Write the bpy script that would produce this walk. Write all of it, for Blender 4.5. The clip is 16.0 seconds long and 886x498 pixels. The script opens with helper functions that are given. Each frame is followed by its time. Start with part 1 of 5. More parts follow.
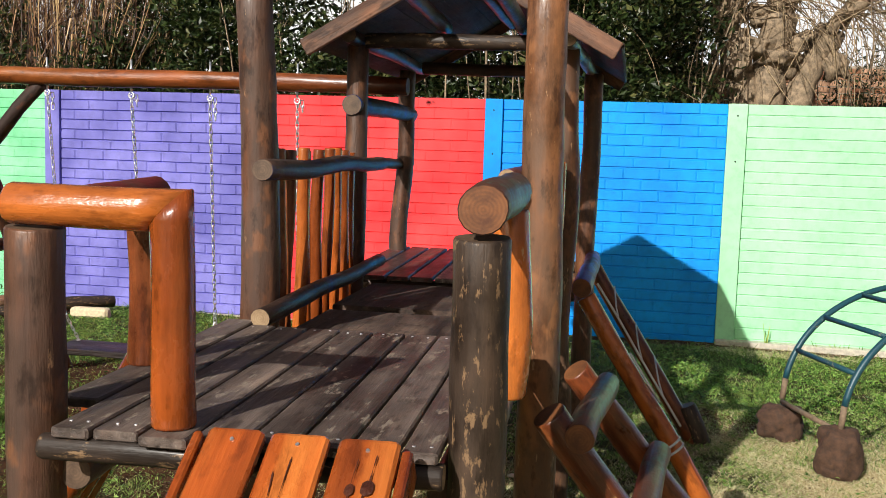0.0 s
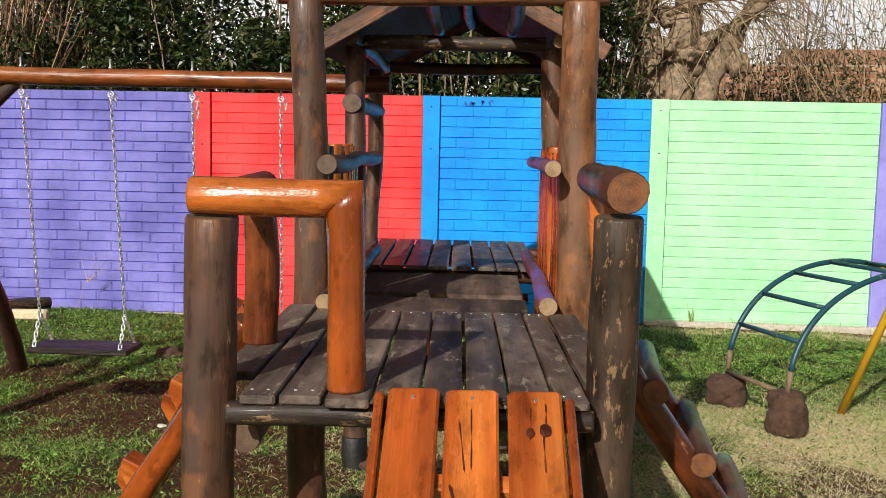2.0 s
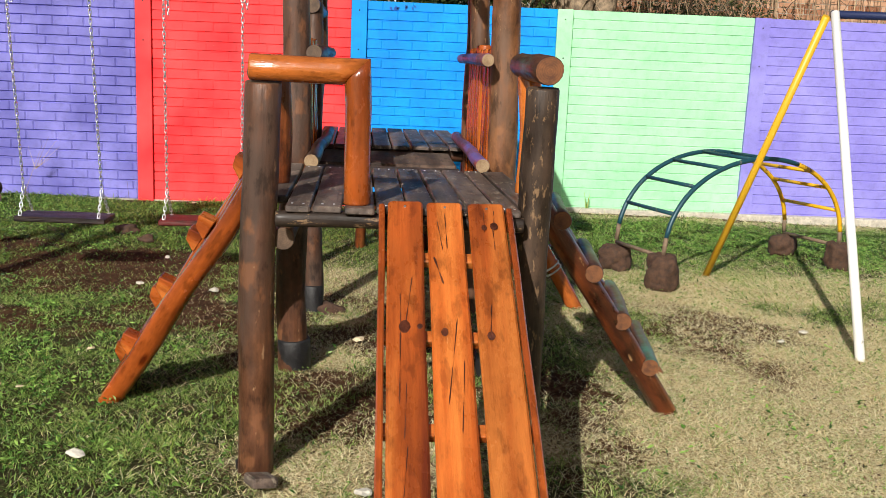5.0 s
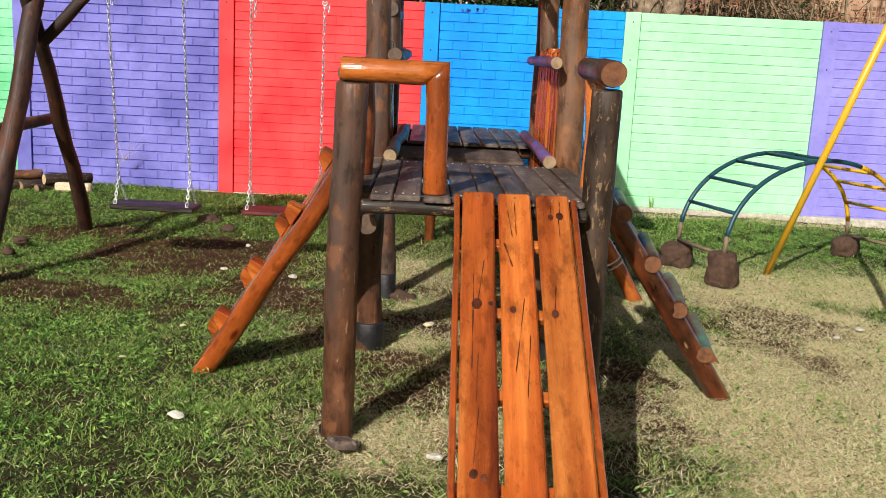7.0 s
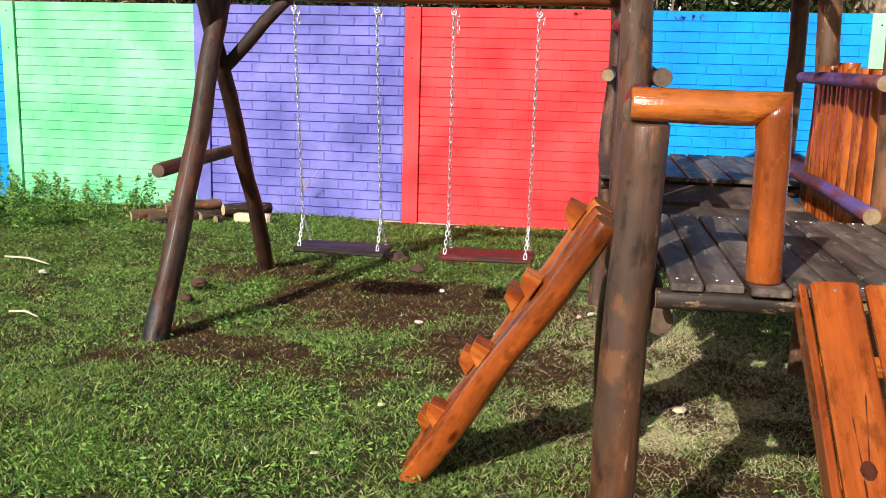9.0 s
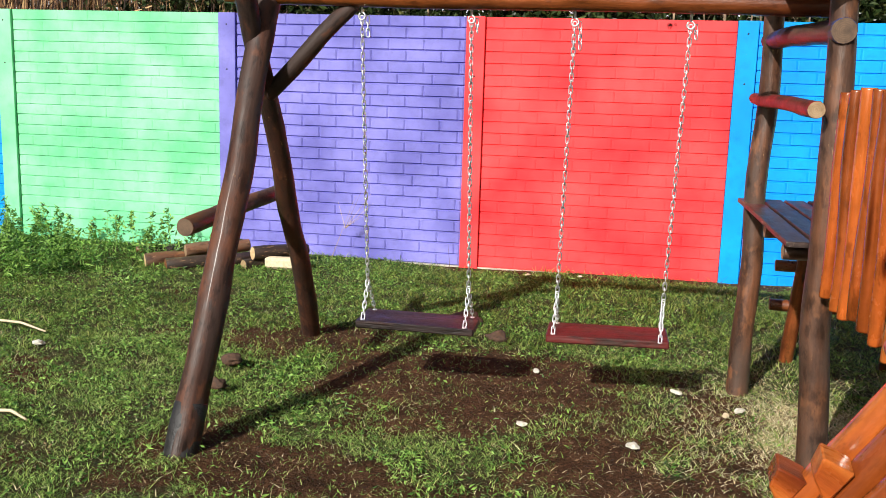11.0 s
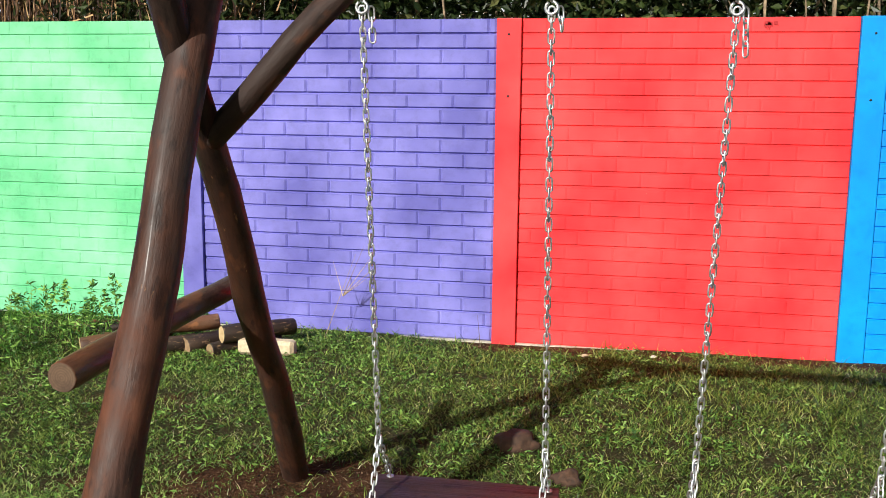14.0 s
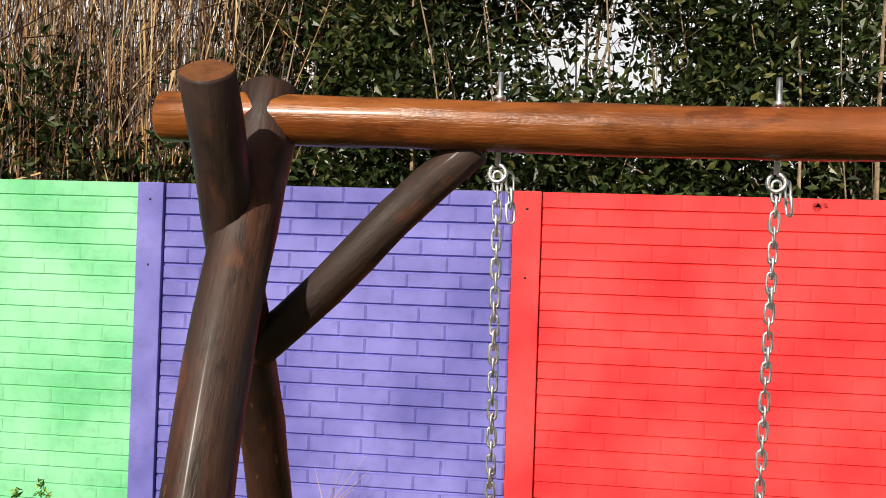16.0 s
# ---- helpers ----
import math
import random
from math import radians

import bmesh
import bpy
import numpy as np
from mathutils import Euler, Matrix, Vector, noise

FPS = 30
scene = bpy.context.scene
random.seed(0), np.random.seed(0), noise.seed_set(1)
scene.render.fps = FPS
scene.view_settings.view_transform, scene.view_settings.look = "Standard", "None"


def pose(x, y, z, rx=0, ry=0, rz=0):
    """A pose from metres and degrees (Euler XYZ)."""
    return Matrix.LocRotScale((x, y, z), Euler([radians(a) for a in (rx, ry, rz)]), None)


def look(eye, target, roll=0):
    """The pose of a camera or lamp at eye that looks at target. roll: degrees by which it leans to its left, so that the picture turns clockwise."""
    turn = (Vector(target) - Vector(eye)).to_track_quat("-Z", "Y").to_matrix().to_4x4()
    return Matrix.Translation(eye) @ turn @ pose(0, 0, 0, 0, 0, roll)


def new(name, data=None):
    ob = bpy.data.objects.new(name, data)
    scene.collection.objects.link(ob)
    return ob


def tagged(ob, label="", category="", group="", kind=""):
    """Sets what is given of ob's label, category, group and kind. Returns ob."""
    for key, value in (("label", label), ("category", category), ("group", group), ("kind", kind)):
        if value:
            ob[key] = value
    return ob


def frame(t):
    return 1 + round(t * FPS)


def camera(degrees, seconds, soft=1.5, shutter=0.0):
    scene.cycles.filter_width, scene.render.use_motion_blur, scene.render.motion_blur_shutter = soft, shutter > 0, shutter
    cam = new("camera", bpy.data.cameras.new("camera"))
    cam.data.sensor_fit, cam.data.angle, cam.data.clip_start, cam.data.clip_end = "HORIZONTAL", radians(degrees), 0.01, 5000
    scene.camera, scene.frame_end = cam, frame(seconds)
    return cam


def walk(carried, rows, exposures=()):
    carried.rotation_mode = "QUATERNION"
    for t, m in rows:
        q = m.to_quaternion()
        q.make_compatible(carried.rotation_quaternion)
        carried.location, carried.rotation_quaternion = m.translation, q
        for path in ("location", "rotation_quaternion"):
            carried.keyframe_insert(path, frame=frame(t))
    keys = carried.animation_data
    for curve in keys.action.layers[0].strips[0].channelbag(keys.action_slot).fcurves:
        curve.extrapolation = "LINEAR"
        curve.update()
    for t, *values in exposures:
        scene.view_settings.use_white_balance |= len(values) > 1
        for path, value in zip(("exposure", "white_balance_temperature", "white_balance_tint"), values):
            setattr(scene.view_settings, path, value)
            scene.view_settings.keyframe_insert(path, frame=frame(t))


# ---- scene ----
cam = camera(49.5, 16.0, 0.7)
EXPOSURES = [(0.0, 0.05, 6600, 10), (1.5, 0.0, 6450, 10), (2.6, -0.17, 7200, 9), (3.2, -0.12, 6950, 9), (4.2, -0.02, 6550, 10), (6.5, 0.0, 6600, 10), (8.0, 0.03, 6350, 9), (9.0, 0.24, 6450, 9), (10.5, 0.28, 6450, 9), (13.0, 0.14, 6500, 8), (14.0, 0.08, 6500, 8), (15.2, 0.0, 6450, 10), (16.0, -0.05, 7100, 10)]
PATH = [
    (0, (0.179, 0.881, 1.541), (-0.219, 2.83, 1.34), 1.85),
    (0.5, (-0.021, 0.93, 1.51), (-0.34, 2.89, 1.276), 1.32),
    (1, (-0.122, 0.84, 1.467), (-0.392, 2.806, 1.221), 0.77),
    (1.5, (-0.207, 0.687, 1.5), (-0.423, 2.662, 1.27), 0.89),
    (2, (-0.325, 0.52, 1.521), (-0.471, 2.504, 1.318), 1.19),
    (2.5, (-0.374, 0.346, 1.519), (-0.473, 2.328, 1.273), 0.85),
    (3, (-0.379, 0.163, 1.455), (-0.444, 2.136, 1.136), 0.82),
    (3.5, (-0.398, 0.0, 1.445), (-0.424, 1.966, 1.081), 1.43),
    (4, (-0.455, -0.184, 1.456), (-0.425, 1.781, 1.083), 1.75),
    (4.2, (-0.478, -0.241, 1.456), (-0.423, 1.723, 1.081), 2.04),
    (6.3, (-0.518, -0.8, 1.467), (-0.467, 1.161, 1.08), 3.2),
    (6.5, (-0.524, -0.814, 1.469), (-0.501, 1.148, 1.082), 3.1),
    (7, (-0.53, -0.782, 1.469), (-0.594, 1.178, 1.079), 2.9),
    (7.5, (-0.589, -0.65, 1.485), (-0.744, 1.304, 1.087), 2.8),
    (8, (-0.716, -0.404, 1.495), (-0.961, 1.54, 1.093), 2.7),
    (8.5, (-0.837, -0.095, 1.474), (-1.173, 1.838, 1.088), 2.1),
    (9, (-0.982, 0.162, 1.501), (-1.376, 2.085, 1.121), 1.5),
    (9.5, (-1.192, 0.449, 1.506), (-1.604, 2.371, 1.138), 1.2),
    (10, (-1.426, 0.772, 1.555), (-1.84, 2.693, 1.184), 1.8),
    (10.2, (-1.505, 0.907, 1.546), (-1.923, 2.829, 1.181), 1.8),
    (12.5, (-2.075, 2.182, 1.579), (-2.413, 4.121, 1.224), 1.55),
    (13, (-2.237, 2.513, 1.595), (-2.532, 4.457, 1.235), 1.99),
    (13.5, (-2.266, 2.849, 1.58), (-2.569, 4.793, 1.22), 1.4),
    (14, (-2.274, 3.136, 1.586), (-2.685, 5.064, 1.255), 0.5),
    (14.5, (-2.481, 3.373, 1.623), (-2.99, 5.288, 1.351), 1.15),
    (15, (-2.688, 3.553, 1.641), (-3.213, 5.476, 1.482), 1.15),
    (15.5, (-2.806, 3.732, 1.639), (-3.262, 5.679, 1.599), 1.55),
    (16, (-2.901, 3.86, 1.636), (-3.16, 5.843, 1.652), 1.9),
]
walk(cam, [(t, look(eye, target, roll)) for t, eye, target, roll in PATH], EXPOSURES)

# ---- sky, sun ----
SUN_EL, SUN_AZ = 31.0, 199.0
world = bpy.data.worlds.new("sky")
scene.world = world
world.use_nodes = True
wn, wl = world.node_tree.nodes, world.node_tree.links
wn.clear()
sky = wn.new("ShaderNodeTexSky")
sky.sky_type = 'NISHITA'
sky.sun_disc = False
sky.sun_elevation = radians(SUN_EL)
sky.sun_rotation = radians(SUN_AZ)
sky.air_density, sky.dust_density = 1.0, 5.0
back = wn.new("ShaderNodeBackground")
back.inputs["Strength"].default_value = 0.05
wout = wn.new("ShaderNodeOutputWorld")
wl.new(sky.outputs[0], back.inputs[0])
wl.new(back.outputs[0], wout.inputs[0])
sun_data = bpy.data.lights.new("sun", 'SUN')
sun_data.energy, sun_data.angle, sun_data.color = 5.0, radians(0.6), (1.0, 0.97, 0.91)
sun_dir = Vector((math.sin(radians(SUN_AZ)) * math.cos(radians(SUN_EL)), math.cos(radians(SUN_AZ)) * math.cos(radians(SUN_EL)), math.sin(radians(SUN_EL))))
new("sun", sun_data).matrix_world = look(sun_dir * 30, (0, 0, 0))


# ---- materials ----
class Mat:
    """A small wrapper that makes node materials short to write."""
    def __init__(self, name):
        self.m = bpy.data.materials.new(name)
        self.m.use_nodes = True
        self.t = self.m.node_tree
        self.b = self.t.nodes["Principled BSDF"]
        self.tc = self.t.nodes.new("ShaderNodeTexCoord")

    def n(self, kind, **kw):
        node = self.t.nodes.new(kind)
        for k, v in kw.items():
            node.inputs[k].default_value = v
        return node

    def link(self, a, b):
        self.t.links.new(a, b)

    def coords(self, scale=(1, 1, 1), space="Object", vary=False):
        mp = self.n("ShaderNodeMapping")
        mp.inputs["Scale"].default_value = scale
        self.link(self.tc.outputs[space], mp.inputs["Vector"])
        if vary:
            info = self.t.nodes.new("ShaderNodeObjectInfo")
            mul = self.n("ShaderNodeMath")
            mul.operation = 'MULTIPLY'
            mul.inputs[1].default_value = 37.0
            self.link(info.outputs["Random"], mul.inputs[0])
            comb = self.t.nodes.new("ShaderNodeCombineXYZ")
            for i in range(3):
                self.link(mul.outputs[0], comb.inputs[i])
            self.link(comb.outputs[0], mp.inputs["Location"])
        return mp.outputs[0]

    def noise(self, vec, scale, detail=4.0, rough=0.6):
        nd = self.n("ShaderNodeTexNoise", Scale=scale, Detail=detail, Roughness=rough)
        self.link(vec, nd.inputs["Vector"])
        return nd.outputs["Fac"]

    def ramp(self, fac, stops):
        r = self.t.nodes.new("ShaderNodeValToRGB")
        el = r.color_ramp.elements
        while len(el) < len(stops):
            el.new(0.5)
        for e, (p, c) in zip(el, stops):
            e.position = p
            e.color = (*c, 1) if len(c) == 3 else c
        self.link(fac, r.inputs[0])
        return r.outputs[0]

    def mix(self, fac, a, b, mode='MIX'):
        mx = self.t.nodes.new("ShaderNodeMix")
        mx.data_type, mx.blend_type = 'RGBA', mode
        for sock, v in ((mx.inputs[0], fac), (mx.inputs[6], a), (mx.inputs[7], b)):
            if hasattr(v, "node"):
                self.link(v, sock)
            elif isinstance(v, (int, float)):
                sock.default_value = v
            else:
                sock.default_value = (*v, 1)
        return mx.outputs[2]

    def mathop(self, op, a, b=0.0):
        nd = self.t.nodes.new("ShaderNodeMath")
        nd.operation = op
        for sock, v in zip(nd.inputs, (a, b)):
            if hasattr(v, "node"):
                self.link(v, sock)
            else:
                sock.default_value = v
        return nd.outputs[0]

    def bump(self, fac, strength=0.3, dist=0.01):
        bp = self.n("ShaderNodeBump", Strength=strength, Distance=dist)
        self.link(fac, bp.inputs["Height"])
        self.link(bp.outputs[0], self.b.inputs["Normal"])

    def color(self, c):
        if hasattr(c, "node"):
            self.link(c, self.b.inputs["Base Color"])
        else:
            self.b.inputs["Base Color"].default_value = (*c, 1)

    def rough(self, r):
        if hasattr(r, "node"):
            self.link(r, self.b.inputs["Roughness"])
        else:
            self.b.inputs["Roughness"].default_value = r


WHITE3, BLACK3 = (1, 1, 1), (0, 0, 0)


def wood(name, dark, mid, light, rough=0.35, coat=0.0, grain=60.0, worn=None, worn_at=0.64, tint=None, tint_at=0.5, knots=False, blotch=1.0, streak=0.7, grey=None, fleck_scale=26.0):
    """Wood with the grain along local z, blotches, cracks, optional worn flecks and overspray of paint."""
    m = Mat(name)
    along = m.coords((1, 1, 0.07), vary=True)
    free = m.coords((1, 1, 0.5), vary=True)
    fine = m.noise(along, grain, 5, 0.65)
    broad = m.noise(along, grain * 0.22, 3, 0.5)
    blot = m.noise(free, 9.0, 5, 0.68)
    body = m.ramp(m.mathop('ADD', m.mathop('MULTIPLY', fine, 0.2), m.mathop('MULTIPLY', broad, 0.8)), [(0.33, dark), (0.5, mid), (0.68, light)])
    shade = m.ramp(blot, [(0.32, (0.34, 0.31, 0.29)), (0.5, (0.92, 0.92, 0.92)), (0.68, (1.5, 1.38, 1.28))])
    col = m.mix(blotch, body, shade, 'MULTIPLY')
    crack = m.ramp(m.noise(m.coords((1, 1, 0.03), vary=True), grain * 1.3, 2, 0.4), [(0.24, (0.30, 0.26, 0.24)), (0.30, WHITE3)])
    col = m.mix(streak, col, crack, 'MULTIPLY')
    if grey:
        cloud = m.ramp(m.noise(m.coords((1, 1, 0.3), vary=True), 5.5, 4, 0.6), [(0.42, BLACK3), (0.60, WHITE3)])
        col = m.mix(m.mathop('MULTIPLY', cloud, 0.75), col, grey)
        dab = m.ramp(m.noise(m.coords((1, 1, 0.6), vary=True), 13.0, 3, 0.55), [(0.58, BLACK3), (0.66, WHITE3)])
        col = m.mix(m.mathop('MULTIPLY', dab, 0.6), col, light)
    each = m.t.nodes.new("ShaderNodeObjectInfo")
    col = m.mix(1.0, col, m.ramp(each.outputs["Random"], [(0.0, (0.82, 0.82, 0.83)), (1.0, (1.16, 1.14, 1.12))]), 'MULTIPLY')
    scar = m.ramp(m.noise(m.coords((1, 1, 0.4), vary=True), 22.0, 4, 0.65), [(0.36, (0.40, 0.37, 0.35)), (0.46, WHITE3)])
    col = m.mix(0.35 + 0.5 * blotch, col, scar, 'MULTIPLY')
    if knots:
        vor = m.t.nodes.new("ShaderNodeTexVoronoi")
        vor.inputs["Scale"].default_value = 6.0
        m.link(m.coords((1, 1, 0.42), vary=True), vor.inputs["Vector"])
        wob = m.mathop('ADD', vor.outputs["Distance"], m.mathop('MULTIPLY', m.mathop('SUBTRACT', fine, 0.5), 0.10))
        col = m.mix(1.0, col, m.ramp(wob, [(0.02, (0.10, 0.07, 0.06)), (0.07, (0.35, 0.24, 0.2)), (0.11, (0.9, 0.85, 0.8)), (0.14, WHITE3)]), 'MULTIPLY')
        streak = m.t.nodes.new("ShaderNodeTexVoronoi")
        streak.inputs["Scale"].default_value = 9.0
        m.link(m.coords((1.6, 1.6, 0.10), vary=True), streak.inputs["Vector"])
        thin = m.mathop('ADD', streak.outputs["Distance"], m.mathop('MULTIPLY', m.mathop('SUBTRACT', broad, 0.5), 0.16))
        col = m.mix(0.8, col, m.ramp(thin, [(0.03, (0.20, 0.13, 0.10)), (0.09, (0.55, 0.42, 0.36)), (0.15, WHITE3)]), 'MULTIPLY')
    if tint:
        mask = m.ramp(m.noise(free, 4.0, 5, 0.7), [(tint_at - 0.06, BLACK3), (tint_at + 0.06, WHITE3)])
        col = m.mix(m.mathop('MULTIPLY', mask, 0.85), col, tint)
    if worn:
        fleck = m.ramp(m.noise(m.coords((1, 1, 0.35), vary=True), fleck_scale, 5, 0.7), [(worn_at, BLACK3), (worn_at + 0.05, WHITE3)])
        col = m.mix(m.mathop('MULTIPLY', fleck, 0.75), col, worn)
    m.color(col)
    m.rough(m.ramp(blot, [(0.3, (rough * 0.8,) * 3), (0.7, (min(1, rough * 1.5),) * 3)]))
    m.b.inputs["Coat Weight"].default_value = coat
    m.b.inputs["Coat Roughness"].default_value = 0.16
    m.b.inputs["Specular IOR Level"].default_value = 0.4
    m.bump(m.mathop('ADD', fine, m.mathop('MULTIPLY', blot, 1.2)), 0.6, 0.008)
    return m.m


def end_grain(name, core, rim):
    m = Mat(name)
    sep = m.t.nodes.new("ShaderNodeSeparateXYZ")
    m.link(m.tc.outputs["Object"], sep.inputs[0])
    rad = m.mathop('SQRT', m.mathop('ADD', m.mathop('MULTIPLY', sep.outputs[0], sep.outputs[0]), m.mathop('MULTIPLY', sep.outputs[1], sep.outputs[1])))
    wob = m.mathop('ADD', m.mathop('MULTIPLY', rad, 900.0), m.mathop('MULTIPLY', m.noise(m.coords(vary=True), 18.0), 9.0))
    ring = m.mathop('SINE', wob)
    base = m.ramp(m.noise(m.coords(vary=True), 30.0, 4), [(0.3, rim), (0.6, core)])
    m.color(m.mix(m.mathop('MULTIPLY', m.mathop('ADD', ring, 1.0), 0.18), base, rim))
    m.rough(0.6)
    m.bump(m.noise(m.coords(vary=True), 80.0), 0.3, 0.003)
    return m.m


DARK_LOG = wood("dark stained log", (0.024, 0.010, 0.006), (0.088, 0.036, 0.019), (0.22, 0.092, 0.042), 0.42, 0.08, 26, (0.40, 0.24, 0.13), 0.655, streak=0.25, grey=(0.074, 0.051, 0.041))
BROWN_LOG = wood("brown stained log", (0.055, 0.019, 0.009), (0.19, 0.072, 0.028), (0.36, 0.155, 0.062), 0.42, 0.08, 16, (0.42, 0.25, 0.13), 0.62, streak=0.3, grey=(0.15, 0.092, 0.060))
LEG_LOG = wood("blotchy dark leg log", (0.008, 0.004, 0.003), (0.040, 0.015, 0.009), (0.12, 0.042, 0.019), 0.52, 0.03, 16, (0.27, 0.13, 0.06), 0.66, streak=0.2, grey=(0.040, 0.026, 0.022))
SCARRED_LOG = wood("scarred dark log", (0.012, 0.009, 0.007), (0.036, 0.023, 0.016), (0.085, 0.054, 0.034), 0.5, 0.05, 20, (0.27, 0.165, 0.085), 0.575, streak=0.3, fleck_scale=44.0)
ORANGE = wood("orange varnished wood", (0.12, 0.020, 0.006), (0.37, 0.080, 0.013), (0.64, 0.205, 0.042), 0.25, 0.45, 42, (0.66, 0.32, 0.12), 0.70, blotch=0.42, streak=0.15)
ORANGE_LOG = wood("orange varnished log", (0.12, 0.022, 0.005), (0.36, 0.082, 0.014), (0.60, 0.185, 0.036), 0.21, 0.6, 15, (0.6, 0.36, 0.15), 0.68, knots=True, blotch=0.55, streak=0.3)
RED_LOG = wood("red brown varnished log", (0.050, 0.012, 0.006), (0.165, 0.042, 0.013), (0.33, 0.105, 0.03), 0.30, 0.3, 45, (0.5, 0.30, 0.14), 0.65)
BEAM_WOOD = wood("glossy brown beam log", (0.080, 0.017, 0.006), (0.25, 0.066, 0.014), (0.46, 0.155, 0.034), 0.36, 0.25, 30, (0.5, 0.3, 0.13), 0.70, knots=True, blotch=0.6)
DECK = wood("weathered dark deck board", (0.026, 0.018, 0.015), (0.105, 0.080, 0.068), (0.225, 0.178, 0.150), 0.46, 0.03, 45, (0.29, 0.24, 0.185), 0.575, blotch=0.9)
PLANK = wood("rough dark crossing plank", (0.022, 0.014, 0.011), (0.070, 0.046, 0.036), (0.15, 0.105, 0.082), 0.8, 0.0, 45, (0.24, 0.18, 0.13), 0.64, blotch=0.8)
# the red patches paint the red wall's reflection into the board colour
DECK_RED = wood("deck board with red overspray", (0.018, 0.011, 0.010), (0.058, 0.038, 0.033), (0.13, 0.09, 0.078), 0.42, 0.06, 45, (0.2, 0.16, 0.12), 0.64, (0.17, 0.016, 0.014), 0.56, blotch=0.8)
SEAT_WOOD = wood("dark swing seat board", (0.015, 0.007, 0.006), (0.044, 0.020, 0.015), (0.10, 0.048, 0.036), 0.45, 0.05, 55, (0.2, 0.13, 0.1), 0.66)
SEAT_RED = wood("swing seat board with red overspray", (0.018, 0.008, 0.006), (0.050, 0.020, 0.015), (0.10, 0.046, 0.034), 0.45, 0.05, 45, (0.2, 0.13, 0.1), 0.68, (0.115, 0.010, 0.009), 0.52)
BLUE_LOG = wood("log with blue overspray", (0.020, 0.011, 0.009), (0.060, 0.034, 0.024), (0.14, 0.085, 0.06), 0.42, 0.08, 45, (0.3, 0.2, 0.12), 0.66, (0.025, 0.075, 0.30), 0.59)
VIOLET_LOG = wood("log with violet and red overspray", (0.05, 0.014, 0.017), (0.14, 0.045, 0.045), (0.25, 0.11, 0.10), 0.45, 0.08, 45, (0.35, 0.28, 0.3), 0.66, (0.12, 0.095, 0.34), 0.50)
GREEN_LOG = wood("log with green overspray", (0.03, 0.012, 0.008), (0.10, 0.040, 0.022), (0.21, 0.09, 0.05), 0.42, 0.1, 36, (0.3, 0.28, 0.22), 0.66, (0.06, 0.20, 0.15), 0.585)
CRIMSON_LOG = wood("log with red overspray", (0.03, 0.008, 0.007), (0.095, 0.026, 0.018), (0.2, 0.065, 0.04), 0.4, 0.12, 45, (0.35, 0.2, 0.12), 0.68, (0.21, 0.014, 0.015), 0.52)
ROOF_WOOD = wood("rough dark roof board", (0.012, 0.008, 0.007), (0.036, 0.022, 0.016), (0.085, 0.052, 0.036), 0.8, 0.0, 50, (0.16, 0.10, 0.07), 0.66)
BARGE_WOOD = wood("brown gable board", (0.05, 0.022, 0.013), (0.15, 0.075, 0.046), (0.27, 0.15, 0.10), 0.6, 0.0, 50, (0.3, 0.2, 0.13), 0.68)
KNOT = wood("dark stained knot", (0.020, 0.006, 0.003), (0.075, 0.018, 0.007), (0.15, 0.04, 0.014), 0.4, 0.2, 60, blotch=0.8)
CUT_TAN = end_grain("sawn log end", (0.36, 0.25, 0.14), (0.20, 0.12, 0.06))
CUT_ORANGE = end_grain("varnished log end", (0.21, 0.078, 0.024), (0.085, 0.028, 0.010))
CUT_DARK = end_grain("stained log end", (0.14, 0.085, 0.05), (0.06, 0.035, 0.022))
CUT_PALE = end_grain("fresh sawn end", (0.62, 0.47, 0.26), (0.45, 0.30, 0.15))


def paint(name, base, sunlit, dirt=(0.25, 0.2, 0.14)):
    """Wall paint on cast concrete: cloudy patches standing in for soft tree shade, small scuffs, splash near the soil.
    """
    m = Mat(name)
    geo = m.t.nodes.new("ShaderNodeNewGeometry")
    pos = geo.outputs["Position"]
    cloud = m.noise(pos, 1.9, 3, 0.5)
    small = m.noise(pos, 14.0, 5, 0.65)
    # soft tree shade painted into the colour: shaded tone to sunlit tone
    col = m.mix(m.ramp(cloud, [(0.36, BLACK3), (0.66, WHITE3)]), base, sunlit)
    col = m.mix(1.0, col, m.ramp(small, [(0.25, (0.82, 0.82, 0.82)), (0.5, WHITE3), (0.8, (1.08, 1.08, 1.08))]), 'MULTIPLY')
    chip = m.ramp(m.noise(pos, 55.0, 3, 0.6), [(0.755, BLACK3), (0.775, WHITE3)])
    col = m.mix(m.mathop('MULTIPLY', chip, 0.5), col, dirt)
    m.color(col)
    m.rough(m.ramp(small, [(0.3, (0.5,) * 3), (0.7, (0.72,) * 3)]))
    m.b.inputs["Specular IOR Level"].default_value = 0.25
    m.bump(m.mathop('ADD', m.noise(pos, 180.0, 3), m.mathop('MULTIPLY', small, 1.5)), 0.22, 0.004)
    return m.m


PAINTS = {
    "green": paint("mint green wall paint", (0.145, 0.56, 0.27), (0.31, 0.75, 0.45)),
    "violet": paint("violet wall paint", (0.130, 0.125, 0.43), (0.25, 0.24, 0.66)),
    "red": paint("red wall paint", (0.80, 0.030, 0.038), (0.94, 0.075, 0.078)),
    "blue": paint("blue wall paint", (0.001, 0.25, 0.76), (0.002, 0.34, 0.88)),
    "pale_green": paint("pale green wall paint", (0.35, 0.76, 0.43), (0.43, 0.83, 0.51)),
    "lilac": paint("lilac wall paint", (0.24, 0.215, 0.64), (0.31, 0.29, 0.73)),
}


